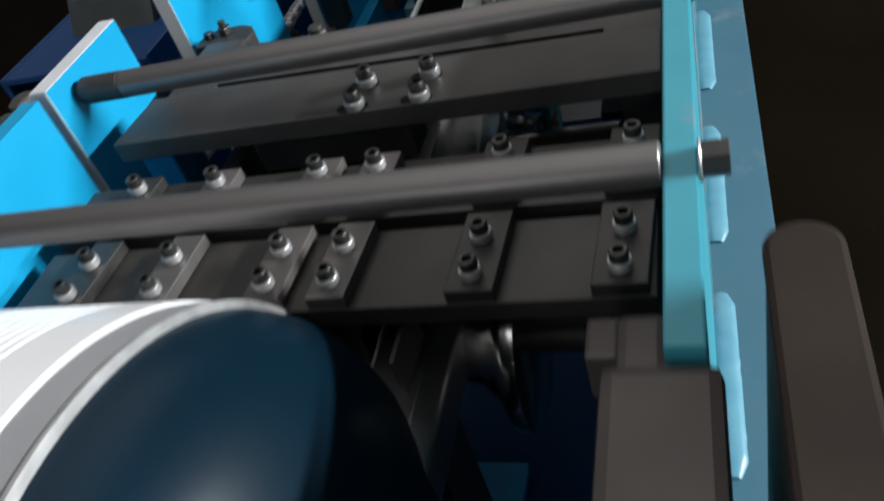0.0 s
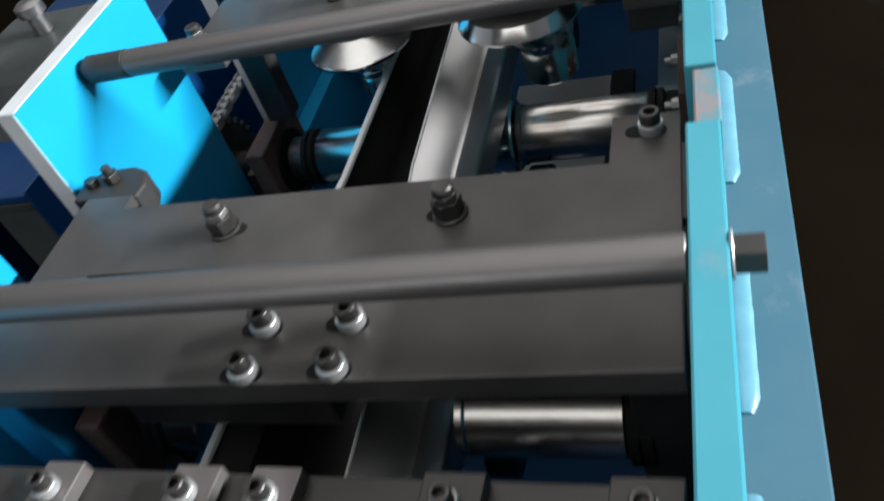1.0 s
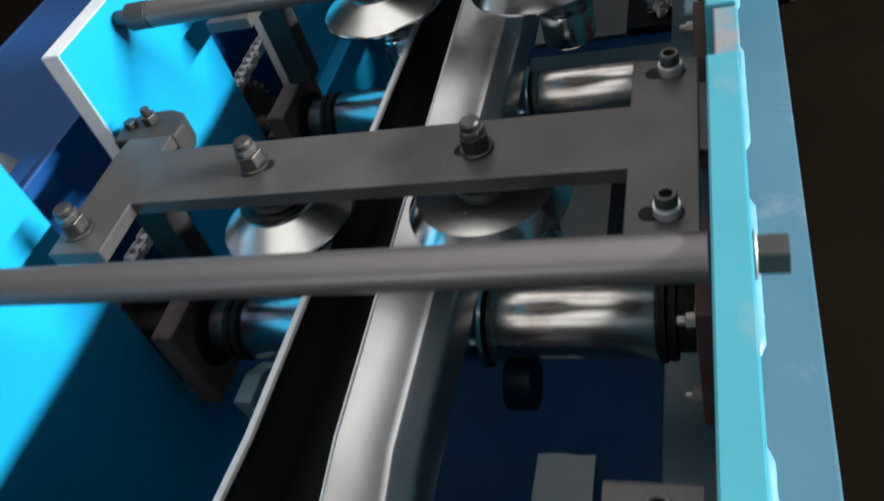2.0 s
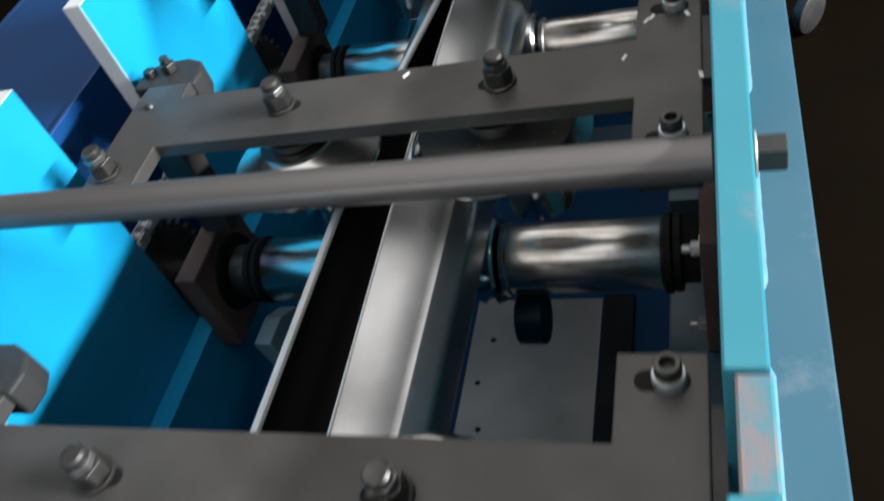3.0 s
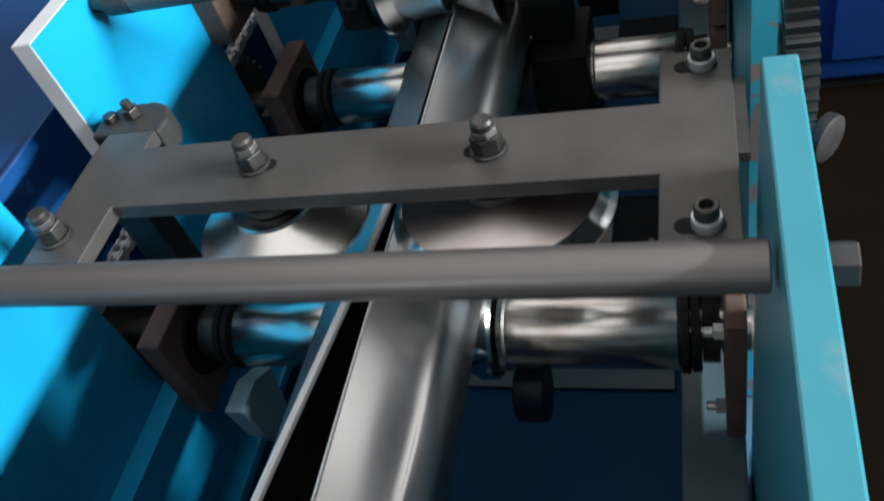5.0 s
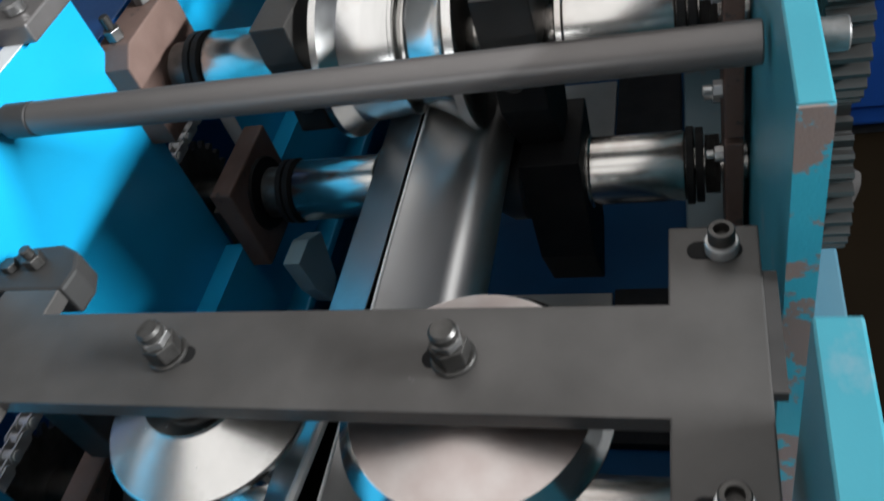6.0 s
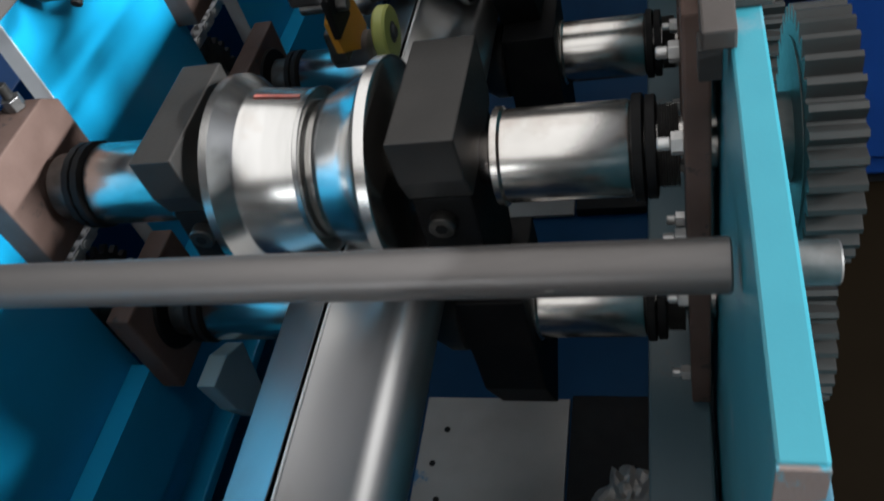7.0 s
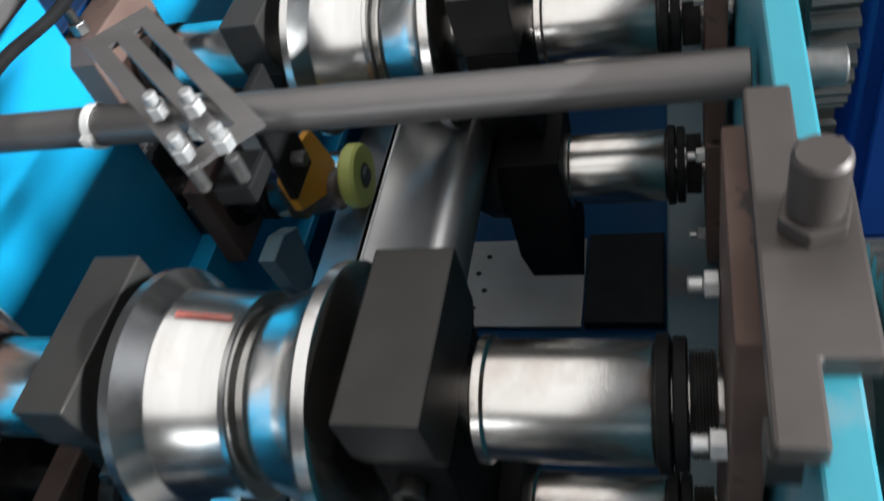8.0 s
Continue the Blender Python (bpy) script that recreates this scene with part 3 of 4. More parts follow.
def lower_line(s, closed):
    ob, X = shaft_line(s, 0.73, False, "lower_roll_shaft", "lower roll shaft with bright sleeves in rusty blocks", "lower roll shafts")
    bb = part("bearing_block", box(X(-0.404), X(-0.378), -0.062, 0.058, -0.062, 0.058, 0.003), BROWN, ob, "rust-brown bearing block")
    part("end_cap", lathe([(0.045, X(-0.3778)), (0.043, X(-0.3745)), (0.030, X(-0.374))], 'x', seg=36), BLACK, bb)
    part("housing", box(X(-0.429), X(-0.4045), -0.044, 0.084, -0.069, 0.015, 0.003), DARKSTEEL, bb)
    bb2 = part("bearing_block", box(X(0.140), X(0.1565), -0.055, 0.062, -0.09, 0.075, 0.002), BROWN, ob, "rust-brown bearing block")
    for zz in (-0.062, 0.05):
        for yy in (-0.04, 0.046):
            part("stud_nut", hexagon(0.0075, X(0.1315), X(0.1395), 'x', at=(0, yy, zz)), WASHER, bb2)
            part("stud_end", rod(0.0042, X(0.1235), X(0.1314), 'x', at=(0, yy, zz), seg=14), WASHER, bb2)
    # the concave lower roll with its dark flanks
    part("lower_roll", lathe([(0.044, X(-0.222)), (0.047, X(-0.219)), (0.047, X(-0.205)), (0.033, X(-0.175)), (0.030, X(-0.14)), (0.033, X(-0.10)), (0.047, X(-0.075)),
                              (0.047, X(-0.061)), (0.044, X(-0.058))], 'x', seg=48), CHROME if not closed else DARKSTEEL, ob)
    if closed:
        part("roll_flank", lathe([(0.046, X(-0.0575)), (0.050, X(-0.055)), (0.050, X(-0.003)), (0.046, X(-0.0015))], 'x', seg=36), BLACK, ob, "oily black roll flank")
    else:
        part("roll_flank", lathe([(0.026, X(-0.050)), (0.028, X(-0.048)), (0.028, X(-0.022)), (0.026, X(-0.020))], 'x', at=(0, -0.03, -0.062), seg=32), GLOSSBLUE, ob, "dark blue support disc")
    # drive sprocket outside the plate
    n, r0 = 25, 0.064
    pts = []
    for k in range(n):
        for da, dr in ((-0.30, -0.004), (-0.12, 0.005), (0.12, 0.005), (0.30, -0.004)):
            a = 2 * math.pi * (k + da) / n
            pts.append(((r0 + dr) * math.cos(a), (r0 + dr) * math.sin(a)))
    part("sprocket", prism(pts, X(-0.470), X(-0.4635), 'x'), STUD, ob, "dark toothed chain sprocket")
    # guide shoe hanging below the drive-side block
    part("guide_shoe", prism([(-0.06, -0.063), (-0.02, -0.064), (0.012, -0.085), (-0.005, -0.155), (-0.038, -0.165), (-0.055, -0.12)], X(-0.366), X(-0.344), 'x', bevel=0.002), SILVERBLUE, ob,
         "pale bent sheet guide")
    return ob


for i, s in enumerate(ST[2:]):
    lower_line(s, i >= 4)


def upper_line(s):
    ob, X = shaft_line(s, 0.912, True, "upper_roll_shaft", "upper roll shaft with a waisted polished forming roll", "upper roll shafts")
    left_half = [(0.0795, -0.2100), (0.0830, -0.2080), (0.0830, -0.2010), (0.0812, -0.1990), (0.0712, -0.1880), (0.0700, -0.1865), (0.0655, -0.1400), (0.0668, -0.1390),
                 (0.0668, -0.1355), (0.0650, -0.1345)]
    right_half = [(0.0590, -0.1274), (0.0605, -0.1260), (0.0620, -0.1220), (0.0690, -0.1050), (0.0775, -0.0900), (0.0840, -0.0840), (0.0855, -0.0830), (0.0855, -0.0750),
                  (0.0820, -0.0730)]
    roll = part("forming_roll", lathe([(r, X(x)) for r, x in left_half], 'x', seg=96), ROLL, ob, "polished flared roll half")
    part("groove", lathe([(0.055, X(-0.1344)), (0.055, X(-0.1275))], 'x', seg=48), TURNED, roll, "dark parting groove")
    part("forming_roll", lathe([(r, X(x)) for r, x in right_half], 'x', seg=96), ROLL, ob, "polished flared roll half")
    # a stroke of layout ink on the roll's drum
    a0 = radians(78)
    bm = bmesh.new()
    vs = []
    for k in range(7):
        x = X(-0.181) + 0.038 * k / 6
        rr = 0.0695 - 0.0037 * k / 6
        vs.append([bm.verts.new((x, -(rr + 0.0012) * math.cos(math.pi - a0 - d), (rr + 0.0012) * math.sin(math.pi - a0 - d))) for d in (-0.035, 0.0, 0.035)])
    for u, v in zip(vs, vs[1:]):
        for k in range(2):
            bm.faces.new((u[k], u[k + 1], v[k + 1], v[k]))
    part("ink_mark", bm, RED, roll, "faded red ink stroke")
    # black clamp blocks that hold the rolls
    for x0, x1 in ((-0.262, -0.226), (-0.058, -0.008)):
        low = -0.075 if x0 < -0.2 else -0.12
        blk = part("clamp_block", prism([(-0.058, 0.072), (0.060, 0.072), (0.060, 0.020), (0.052, 0.010), (-0.050, 0.010), (-0.058, 0.034)], X(x0), X(x1), 'x', bevel=0.0015), OILPLATE, ob,
                   "satin grey-black clamp block")
        jaw = [(-0.050, 0.0095), (0.052, 0.0095), (0.056, -0.04), (0.030, low), (-0.018, low), (-0.054, -0.05)]
        part("clamp_jaw", prism(jaw, X(x0 + 0.002), X(x1 - 0.002), 'x', bevel=0.002), BLACK, blk, "oily black stepped jaw")
        part("cap_screw", lathe([(0.0095, -0.062), (0.0105, -0.061), (0.0105, -0.0525), (0.010, -0.0515)], 'y', at=(X(x0 + 0.022), 0, -0.012), seg=24), STUD, blk)
        part("screw_socket", hexagon(0.005, -0.0628, -0.0621, 'y', at=(X(x0 + 0.022), 0, -0.012)), BLACK, blk)
    part("yoke", prism([(-0.050, -0.122), (0.050, -0.122), (0.046, -0.30), (-0.020, -0.335), (-0.050, -0.26)], X(-0.054), X(0.006), 'x', bevel=0.002), BLACK, ob, "oily black lower yoke")
    # tall bearing blocks
    pts = [(-0.060, -0.045), (0.062, -0.045), (0.062, 0.052), (0.045, 0.066), (-0.040, 0.066), (-0.060, 0.050)]
    bl = part("bearing_block", prism(pts, X(-0.440), X(-0.402), 'x', bevel=0.002), BROWN, ob, "rust-brown bearing block")
    for yy in (-0.03, 0.034):
        part("block_bolt", hexagon(0.009, 0.0665, 0.078, at=(X(-0.421), yy, 0)), BOLT, bl)
        part("block_stud", rod(0.005, 0.078, 0.092, at=(X(-0.421), yy, 0), seg=16), STUD, bl)
    br = part("bearing_block", box(X(0.140), X(0.1565), -0.058, 0.064, -0.098, 0.150, 0.002), BROWN, ob, "rust-brown bearing block")
    for zz in (-0.05, 0.045):
        for yy in (-0.047, 0.05):
            part("stud_nut", hexagon(0.0082, X(0.1315), X(0.1395), 'x', at=(0, yy, zz)), WASHER, br)
            part("stud_end", rod(0.0046, X(0.1225), X(0.1314), 'x', at=(0, yy, zz), seg=14), WASHER, br)
    return ob


for s in ST[6:9]:
    upper_line(s)


def gear(s, z, x0, r, n, label):
    ob = thing("spur_gear", (x0 + 0.03), s, z, label, "gear", "drive gears outside the plate")
    pts = []
    for k in range(n):
        for da, dr in ((-0.42, -0.0075), (-0.22, 0.0), (-0.13, 0.0035), (0.13, 0.0035), (0.22, 0.0), (0.42, -0.0075)):
            a = 2 * math.pi * (k + da) / n
            pts.append(((r + dr) * math.cos(a), (r + dr) * math.sin(a)))
    part("toothed_rim", prism(pts, -0.0165, 0.0165, 'x'), OILPLATE, ob, "greasy dark toothed rim")
    part("hub", lathe([(0.030, -0.0495), (0.032, -0.048), (0.032, 0.020), (0.030, 0.022)], 'x', seg=32), STUD, ob)
    part("web", lathe([(r * 0.8, -0.0175), (r * 0.8, -0.0168)], 'x', seg=40), STUD, ob)
    return ob


for s in ST[6:9]:
    gear(s, 0.912, 0.198, 0.0865, 34, "dark steel spur gear on the upper shaft end")
    gear(s, 0.730, 0.200, 0.0865, 34, "dark steel spur gear on the lower shaft end")

# ---- tie rods ----
RODS = [(-0.735, 1.036, -0.8), (-0.490, 1.021, -1.2), (-0.170, 1.018, -0.7), (0.202, 1.018, 0), (0.573, 1.016, 0), (0.928, 1.018, 0), (1.262, 1.035, 0)]
for k, (y, z, lean) in enumerate(RODS):
    tr = thing("tie_rod", -0.13, y, z, "grey steel tie rod spanning the two side plates", "tie rod", "tie rods across the line")
    tr.matrix_basis = pose(-0.13, y, z, 0, lean, 0)
    e = 0.013 if k < 3 else 0.0
    part("bar", rod(0.0138, -0.256 + e, 0.2885, 'x', seg=40), ROD, tr)
    part("threaded_end", rod(0.0142, -0.283 - 0.6 * e, -0.2562 + e, 'x', seg=40), DARKSTEEL, tr, "dark rod end")
    part("end_stud", rod(0.0085, -0.2998, -0.2832 - 0.6 * e, 'x', seg=24), STUD, tr)
    x_out = RIGHT_OUT + 0.13 + (0.0025 if k > 4 else 0.0005)
    if k > 4:
        part("stud_end", rod(0.0105, x_out, x_out + 0.024, 'x', seg=28), BOLT, tr)
    else:
        part("washer", rod(0.0135, x_out, x_out + 0.002, 'x', seg=28), WASHER, tr)
        part("bolt_head", hexagon(0.0118, x_out + 0.0021, x_out + 0.0175, 'x', turn=0.25), DARKSTEEL, tr, "dark hexagon bolt head")

# ---- the strip, folding from an open channel into a tube ----
TH = 0.0012


def section(y):
    """Mid-line of the strip at y, from the gear-side lip round the bottom to the drive-side lip."""
    u = min(1.0, max(0.0, (y + 0.95) / 1.85))
    v = min(1.0, max(0.0, (y - 0.35) / 0.55))
    v = v * v * (3 - 2 * v)
    top = 0.868 - 0.012 * v
    xr, xl, zb = -0.052 - 0.006 * v, -0.176, 0.769
    rt, rb = 0.026, 0.042
    pts = []
    # planed shoulder: small bend, flat facet, small bend
    w = min(1.0, max(0.0, (-0.2 - y) / 0.25))
    xr += 0.026 * w
    b38, r1, r2, flat = radians(40), 0.003, 0.008, 0.017
    facet = [(r1 * math.sin(b38 * k / 4), -r1 * (1 - math.cos(b38 * k / 4))) for k in range(5)]
    fx, fz = facet[-1]
    facet += [(fx + flat * math.cos(b38) * k / 4, fz - flat * math.sin(b38) * k / 4) for k in range(1, 5)]
    fx, fz = facet[-1]
    for k in range(1, 5):
        a = b38 + (math.pi / 2 - b38) * k / 4
        facet.append((fx + r2 * (math.sin(a) - math.sin(b38)), fz - r2 * (math.cos(b38) - math.cos(a))))
    rt = rt * v + facet[-1][0] * (1 - v)
    lip_x = -0.093 - 0.040 * u + 0.017 * w
    for k in range(10):                                    # sloping roof of the profile
        q = k / 9
        x = lip_x + (xr - rt - lip_x) * q
        pts.append((x, top + 0.004 * (1 - q) * (1 - v) - 0.010 * q * q * (1 - 0.5 * v) - 0.021 * q * v))
    zt = pts[-1][1]
    for k in range(1, 13):                                 # rounded shoulder
        a = math.pi / 2 * (1 - k / 12)
        pts.append((xr - rt + rt * math.cos(a) * v + facet[k][0] * (1 - v), zt - (rt - rt * math.sin(a)) * v + facet[k][1] * (1 - v)))
    for k in range(1, 13):                                 # bottom corners
        a = -math.pi / 2 * k / 12
        pts.append((xr - rb + rb * math.cos(a), zb + rb + rb * math.sin(a)))
    for k in range(0, 13):
        a = -math.pi / 2 - math.pi / 2 * k / 12
        pts.append((xl + rb + rb * math.cos(a), zb + rb + rb * math.sin(a)))
    lip = Vector((-0.196 + 0.024 * u - 0.020 * w, 0.864)).lerp(Vector((-0.1375, 0.8575)), v)
    knee = Vector((-0.184, 0.846)).lerp(Vector((-0.180, 0.838)), v)
    wallp = Vector(pts[-1])
    for k in range(1, 7):
        pts.append(tuple(wallp.lerp(knee, k / 6)))
    for k in range(1, 9):
        pts.append(tuple(knee.lerp(lip, k / 8)))
    return pts


bm = bmesh.new()
ys = [-1.6 + 4.4 * i / 220 for i in range(221)]
inner, outer, back = [], [], []
for y in ys:
    p = section(y)
    ro, ri = [], []
    for k, (x, z) in enumerate(p):
        a, b = Vector(p[max(k - 1, 0)]), Vector(p[min(k + 1, len(p) - 1)])
        d = (b - a).normalized()
        nrm = Vector((-d.y, d.x)) * -1
        wob = 0.0004 * noise.noise(Vector((x * 30, y * 9, z * 30)))
        dent = 0.0016 * noise.noise(Vector((x * 14, y * 5.0, 3.0))) * max(0.0, min(1.0, (z - 0.82) / 0.03))
        if z > 0.83:                                       # the knock in the shoulder
            dent -= 0.0045 * math.exp(-((y - 0.56) / 0.05) ** 2 - ((x + 0.078) / 0.013) ** 2)
        ro.append(bm.verts.new((x + nrm.x * (TH / 2 + wob) * -1 + 0.12, y - 0.6, z + dent - nrm.y * (TH / 2 + wob) - 0.77)))
        ri.append(bm.verts.new((x + nrm.x * (TH / 2 - wob) + 0.12, y - 0.6, z + dent + nrm.y * (TH / 2 - wob) - 0.77)))
    outer.append(ro), inner.append(ri)
for i in range(220):
    for k in range(len(outer[0]) - 1):
        bm.faces.new((outer[i][k], outer[i + 1][k], outer[i + 1][k + 1], outer[i][k + 1]))
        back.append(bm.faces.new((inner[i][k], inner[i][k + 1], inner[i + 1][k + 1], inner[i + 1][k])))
    for k in (0, -1):
        bm.faces.new((outer[i][k], inner[i][k], inner[i + 1][k], outer[i + 1][k]))
bmesh.ops.recalc_face_normals(bm, faces=bm.faces)
bm.faces.index_update()
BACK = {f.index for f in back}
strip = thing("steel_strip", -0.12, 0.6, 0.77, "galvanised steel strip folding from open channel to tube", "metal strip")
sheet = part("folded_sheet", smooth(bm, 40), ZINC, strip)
sheet.data.materials.append(SHADE_AND_CLAMP)                      # shade inside the channel, painted on as a dark inner face
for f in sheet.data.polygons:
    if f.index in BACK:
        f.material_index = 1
# bright rolled hems along both lips
for idx, r in ((-1, 0.0040), (0, 0.0013)):
    hem = []
    for y in [q for q in ys[::2] if idx == 0 or q < 0.82]:
        x, z = section(y)[idx]
        hem.append((x + 0.12, y - 0.6, z - 0.77 + 0.0008))
    part("hem", tube_path(hem, r, 8), HEM, strip, "bright folded edge of the strip")

# ---- the entry end ----
# straightening bar in front of the first bracket
bar = thing("straightener_bar", -0.11, -0.508, 0.975, "heavy dark steel bar with four socket screws in slots", "steel bar")
part("bar_body", prism([(-0.277, -0.029), (0.263, -0.017), (0.263, 0.055), (-0.270, 0.053)], -0.022, 0, bevel=0.0015), PLATE, bar)
part("under_bar", box(-0.135, 0.032, -0.012, 0.03, -0.065, -0.0225, 0.002), DARKSTEEL, bar)
part("end_foot", box(0.225, 0.262, 0.005, 0.04, -0.975 + FLANGE, -0.0225, 0.002), DARKSTEEL, bar)
part("end_foot", box(-0.262, -0.225, -0.02, 0.03, -0.975 + FLANGE, -0.0225, 0.002), BED, bar)
for x, y in ((-0.119, -0.486), (-0.056, -0.484), (-0.121, -0.524), (-0.058, -0.522)):
    fastener(bar, x + 0.11, y + 0.508, 0, "socket", slot=-1)

# short straightening rolls on both sides of the strip, under the bar
sr = thing("straightener_roll", 0.07, -0.472, 0.853, "bright turned straightening roll on a stub shaft under the bar", "roller", "straightening rolls")
part("sleeve", lathe([(0.031, -0.083), (0.0345, -0.081), (0.0345, -0.076), (0.0325, -0.074), (0.0325, 0.036), (0.031, 0.038)], 'x', seg=44), TURNED, sr)
for x in (0.0385, 0.0475):
    part("lock_ring", lathe([(0.035, x), (0.037, x + 0.001), (0.037, x + 0.0072), (0.035, x + 0.0082)], 'x', seg=18), BLACK, sr, "black notched lock ring")
part("stub_shaft", rod(0.018, 0.056, 0.0885, 'x', seg=28), STUD, sr)
sl = thing("straightener_roll", -0.25, -0.472, 0.853, "short straightening roll in a rust-brown block by the cyan plate", "roller", "straightening rolls")
part("sleeve", rod(0.032, -0.012, 0.020, 'x', seg=44), TURNED, sl)
for x in (-0.0205, -0.0295):
    part("lock_ring", lathe([(0.034, x), (0.036, x + 0.001), (0.036, x + 0.0072), (0.034, x + 0.0082)], 'x', seg=18), BLACK, sl, "black notched lock ring")
part("bearing_block", box(-0.070, -0.046, -0.045, 0.045, -0.05, 0.045, 0.003), BROWN, sl, "rust-brown bearing block")
part("stub_shaft", rod(0.018, -0.0455, -0.030, 'x', seg=28), STUD, sl)
part("stub_shaft", rod(0.018, -0.1795, -0.0705, 'x', seg=28), STUD, sl)

# clamped guide table
table = thing("guide_table", -0.12, -0.672, 0.95, "dark steel guide table with bolted clamp strips", "guide table")
for y0, y1, z in ((0.017, 0.092, 0.0), (-0.079, 0.007, -0.006)):
    part("table_plate", box(-0.28, 0.268, y0, y1, z - 0.018, z, 0.0015), OILPLATE, table)
part("table_beam", box(-0.27, 0.262, -0.05, 0.05, -0.05, -0.0245, 0.002), BLACK, table, "oily black beam under the plates")
part("table_leg", box(0.225, 0.265, -0.03, 0.05, -0.95 + FLANGE, -0.0505, 0.002), DARKSTEEL, table)
part("table_leg", box(-0.27, -0.235, -0.03, 0.05, -0.95 + FLANGE, -0.0505, 0.002), DARKSTEEL, table)
for k, (x, w) in enumerate(((-0.330, 0.030), (-0.245, 0.030), (-0.142, 0.032), (-0.087, 0.032), (0.024, 0.036), (0.128, 0.038))):
    for y0, y1, z, rows_y in ((0.018, 0.090, 0.0, (0.069, 0.031)), (-0.078, 0.006, -0.006, (-0.024, -0.062))):
        e0, e1 = x + 0.12 + 0.05 * y0, x + 0.12 + 0.05 * y1
        st = part("clamp_strip", prism([(e0 - w / 2, y0), (e0 + w / 2, y0), (e1 + w / 2, y1), (e1 - w / 2, y1)], z + 0.0002, z + 0.012, bevel=0.001),
                  STRIP if k in (1, 2, 3) else OILPLATE, table, "worn steel clamp strip")
        for y in rows_y:
            c = (x + 0.12 + 0.05 * y, y, z)
            part("collar", lathe([(0.0078, 0.0122), (0.0084, 0.013), (0.0084, 0.0190), (0.0078, 0.0198)], at=c, seg=20), WASHER, st, "pale zinc collar")
            part("screw_head", lathe([(0.0062, 0.0199), (0.0068, 0.0205), (0.0068, 0.0275), (0.0060, 0.0285), (0.0040, 0.0285), (0.0038, 0.0225), (0.0005, 0.0222)],
                                         at=c, seg=18), STUD, st, "black socket head")

# ribbed silver drum with a dark blue domed end, beside the infeed
drum = thing("motor_drum", -0.270, -0.978, 0.826, "silver ribbed motor housing with a dark blue domed end", "motor")
R = 0.257
prof = [(R - 0.02, -0.24), (R, -0.22)]
for k in range(9):
    x = -0.014 + k * 0.0100
    prof += [(R, x), (R - 0.009, x + 0.0006), (R - 0.009, x + 0.0032), (R, x + 0.0038)]
prof += [(R, 0.112), (R - 0.003, 0.115)]
part("ribbed_shell", lathe(prof, 'x', seg=120), SILVER, drum)
part("end_band", lathe([(R - 0.004, 0.1152), (R - 0.002, 0.1165), (R - 0.002, 0.140), (R - 0.004, 0.142)], 'x', seg=120), CASTSILVER, drum, "duller grey end band")
part("rim_ring", lathe([(R - 0.005, 0.1422), (R - 0.001, 0.1432), (R - 0.001, 0.1462), (R - 0.006, 0.1475)], 'x', seg=120), WASHER, drum, "bright trim ring")
part("domed_end", lathe([(R - 0.007, 0.1477)] + [((R - 0.008) * math.cos(a), 0.1477 + 0.122 * math.sin(a)) for a in [radians(4 + 7 * i) for i in range(13)]], 'x', seg=96), GLOSSBLUE, drum,
     "glossy dark blue dome")
for y in (-0.16, 0.10):
    part("mount_foot", box(-0.18, 0.06, y - 0.03, y + 0.03, -0.826 + FLANGE, -0.20, 0.004), DARKSTEEL, drum)

# infeed pieces below the table
gp = thing("guide_wall", -0.050, -0.735, 0.45, "upright thin steel guide blade at the infeed", "guide plate")
part("blade", box(-0.002, 0.002, -0.032, 0.03, -0.01, 0.452, 0.0008), ROD, gp)
part("blade_foot", box(-0.02, 0.02, -0.035, 0.03, -0.015, -0.0102, 0.001), DARKSTEEL, gp)
ir = thing("infeed_roller", -0.028, -0.655, 0.80, "polished flared infeed roll in the dark under the table", "roller")
part("roller_body", lathe([(0.030, -0.070), (0.034, -0.066), (0.036, -0.02), (0.046, 0.012), (0.066, 0.032), (0.084, 0.042), (0.086, 0.046), (0.086, 0.056), (0.080, 0.058)], 'x', seg=48), CHROME, ir)
part("roller_shaft", rod(0.016, -0.10, 0.155, 'x', seg=24), DARKSTEEL, ir)
part("roller_post", box(-0.098, -0.074, -0.022, 0.022, -0.364, 0.03, 0.002), BLACK, ir)
ih = thing("infeed_housing", 0.152, -1.0, FLANGE, "greasy grey-brown steel bearing housing at the infeed", "bearing housing")
part("housing_body", prism([(-0.024, 0.0), (0.034, 0.0), (0.034, 0.503), (-0.024, 0.503)], -0.20, 0.121, 'y', bevel=0.007), GREYBROWN, ih)
for v in ih.children[-1].data.vertices:
    v.co = (v.co.x, v.co.y, abs(v.co.z))
part("housing_wing", box(-0.024, 0.005, 0.1215, 0.200, 0.0, 0.452, 0.006), GREYBROWN, ih)
part("housing_lug", box(-0.045, -0.0242, 0.180, 0.212, 0.395, 0.436, 0.003), GREYBROWN, ih, "small square grey lug")
part("boss", lathe([(0.040, -0.052), (0.044, -0.048), (0.044, -0.0245)], 'x', at=(0, 0.02, 0.33), seg=40), GREYBROWN, ih)
crate = thing("gear_guard", 0.2235, -1.20, FLANGE + 0.0005, "dull brown sheet steel guard upright beside the side plate", "guard")
arc = [(0.0165 * math.cos(a), 0.355 + 0.0165 * math.sin(a)) for a in [radians(12 * i) for i in range(16)]]
part("guard_shell", prism(arc + [(-0.0165, -0.40), (0.0165, -0.40)], 0.0, 0.531, bevel=0.001), RUSTSHEET, crate)
part("guard_lid", prism([(x * 1.08, y + 0.001) for x, y in arc] + [(-0.0178, -0.40), (0.0178, -0.40)], 0.5315, 0.541, bevel=0.003), RUSTSHEET, crate)

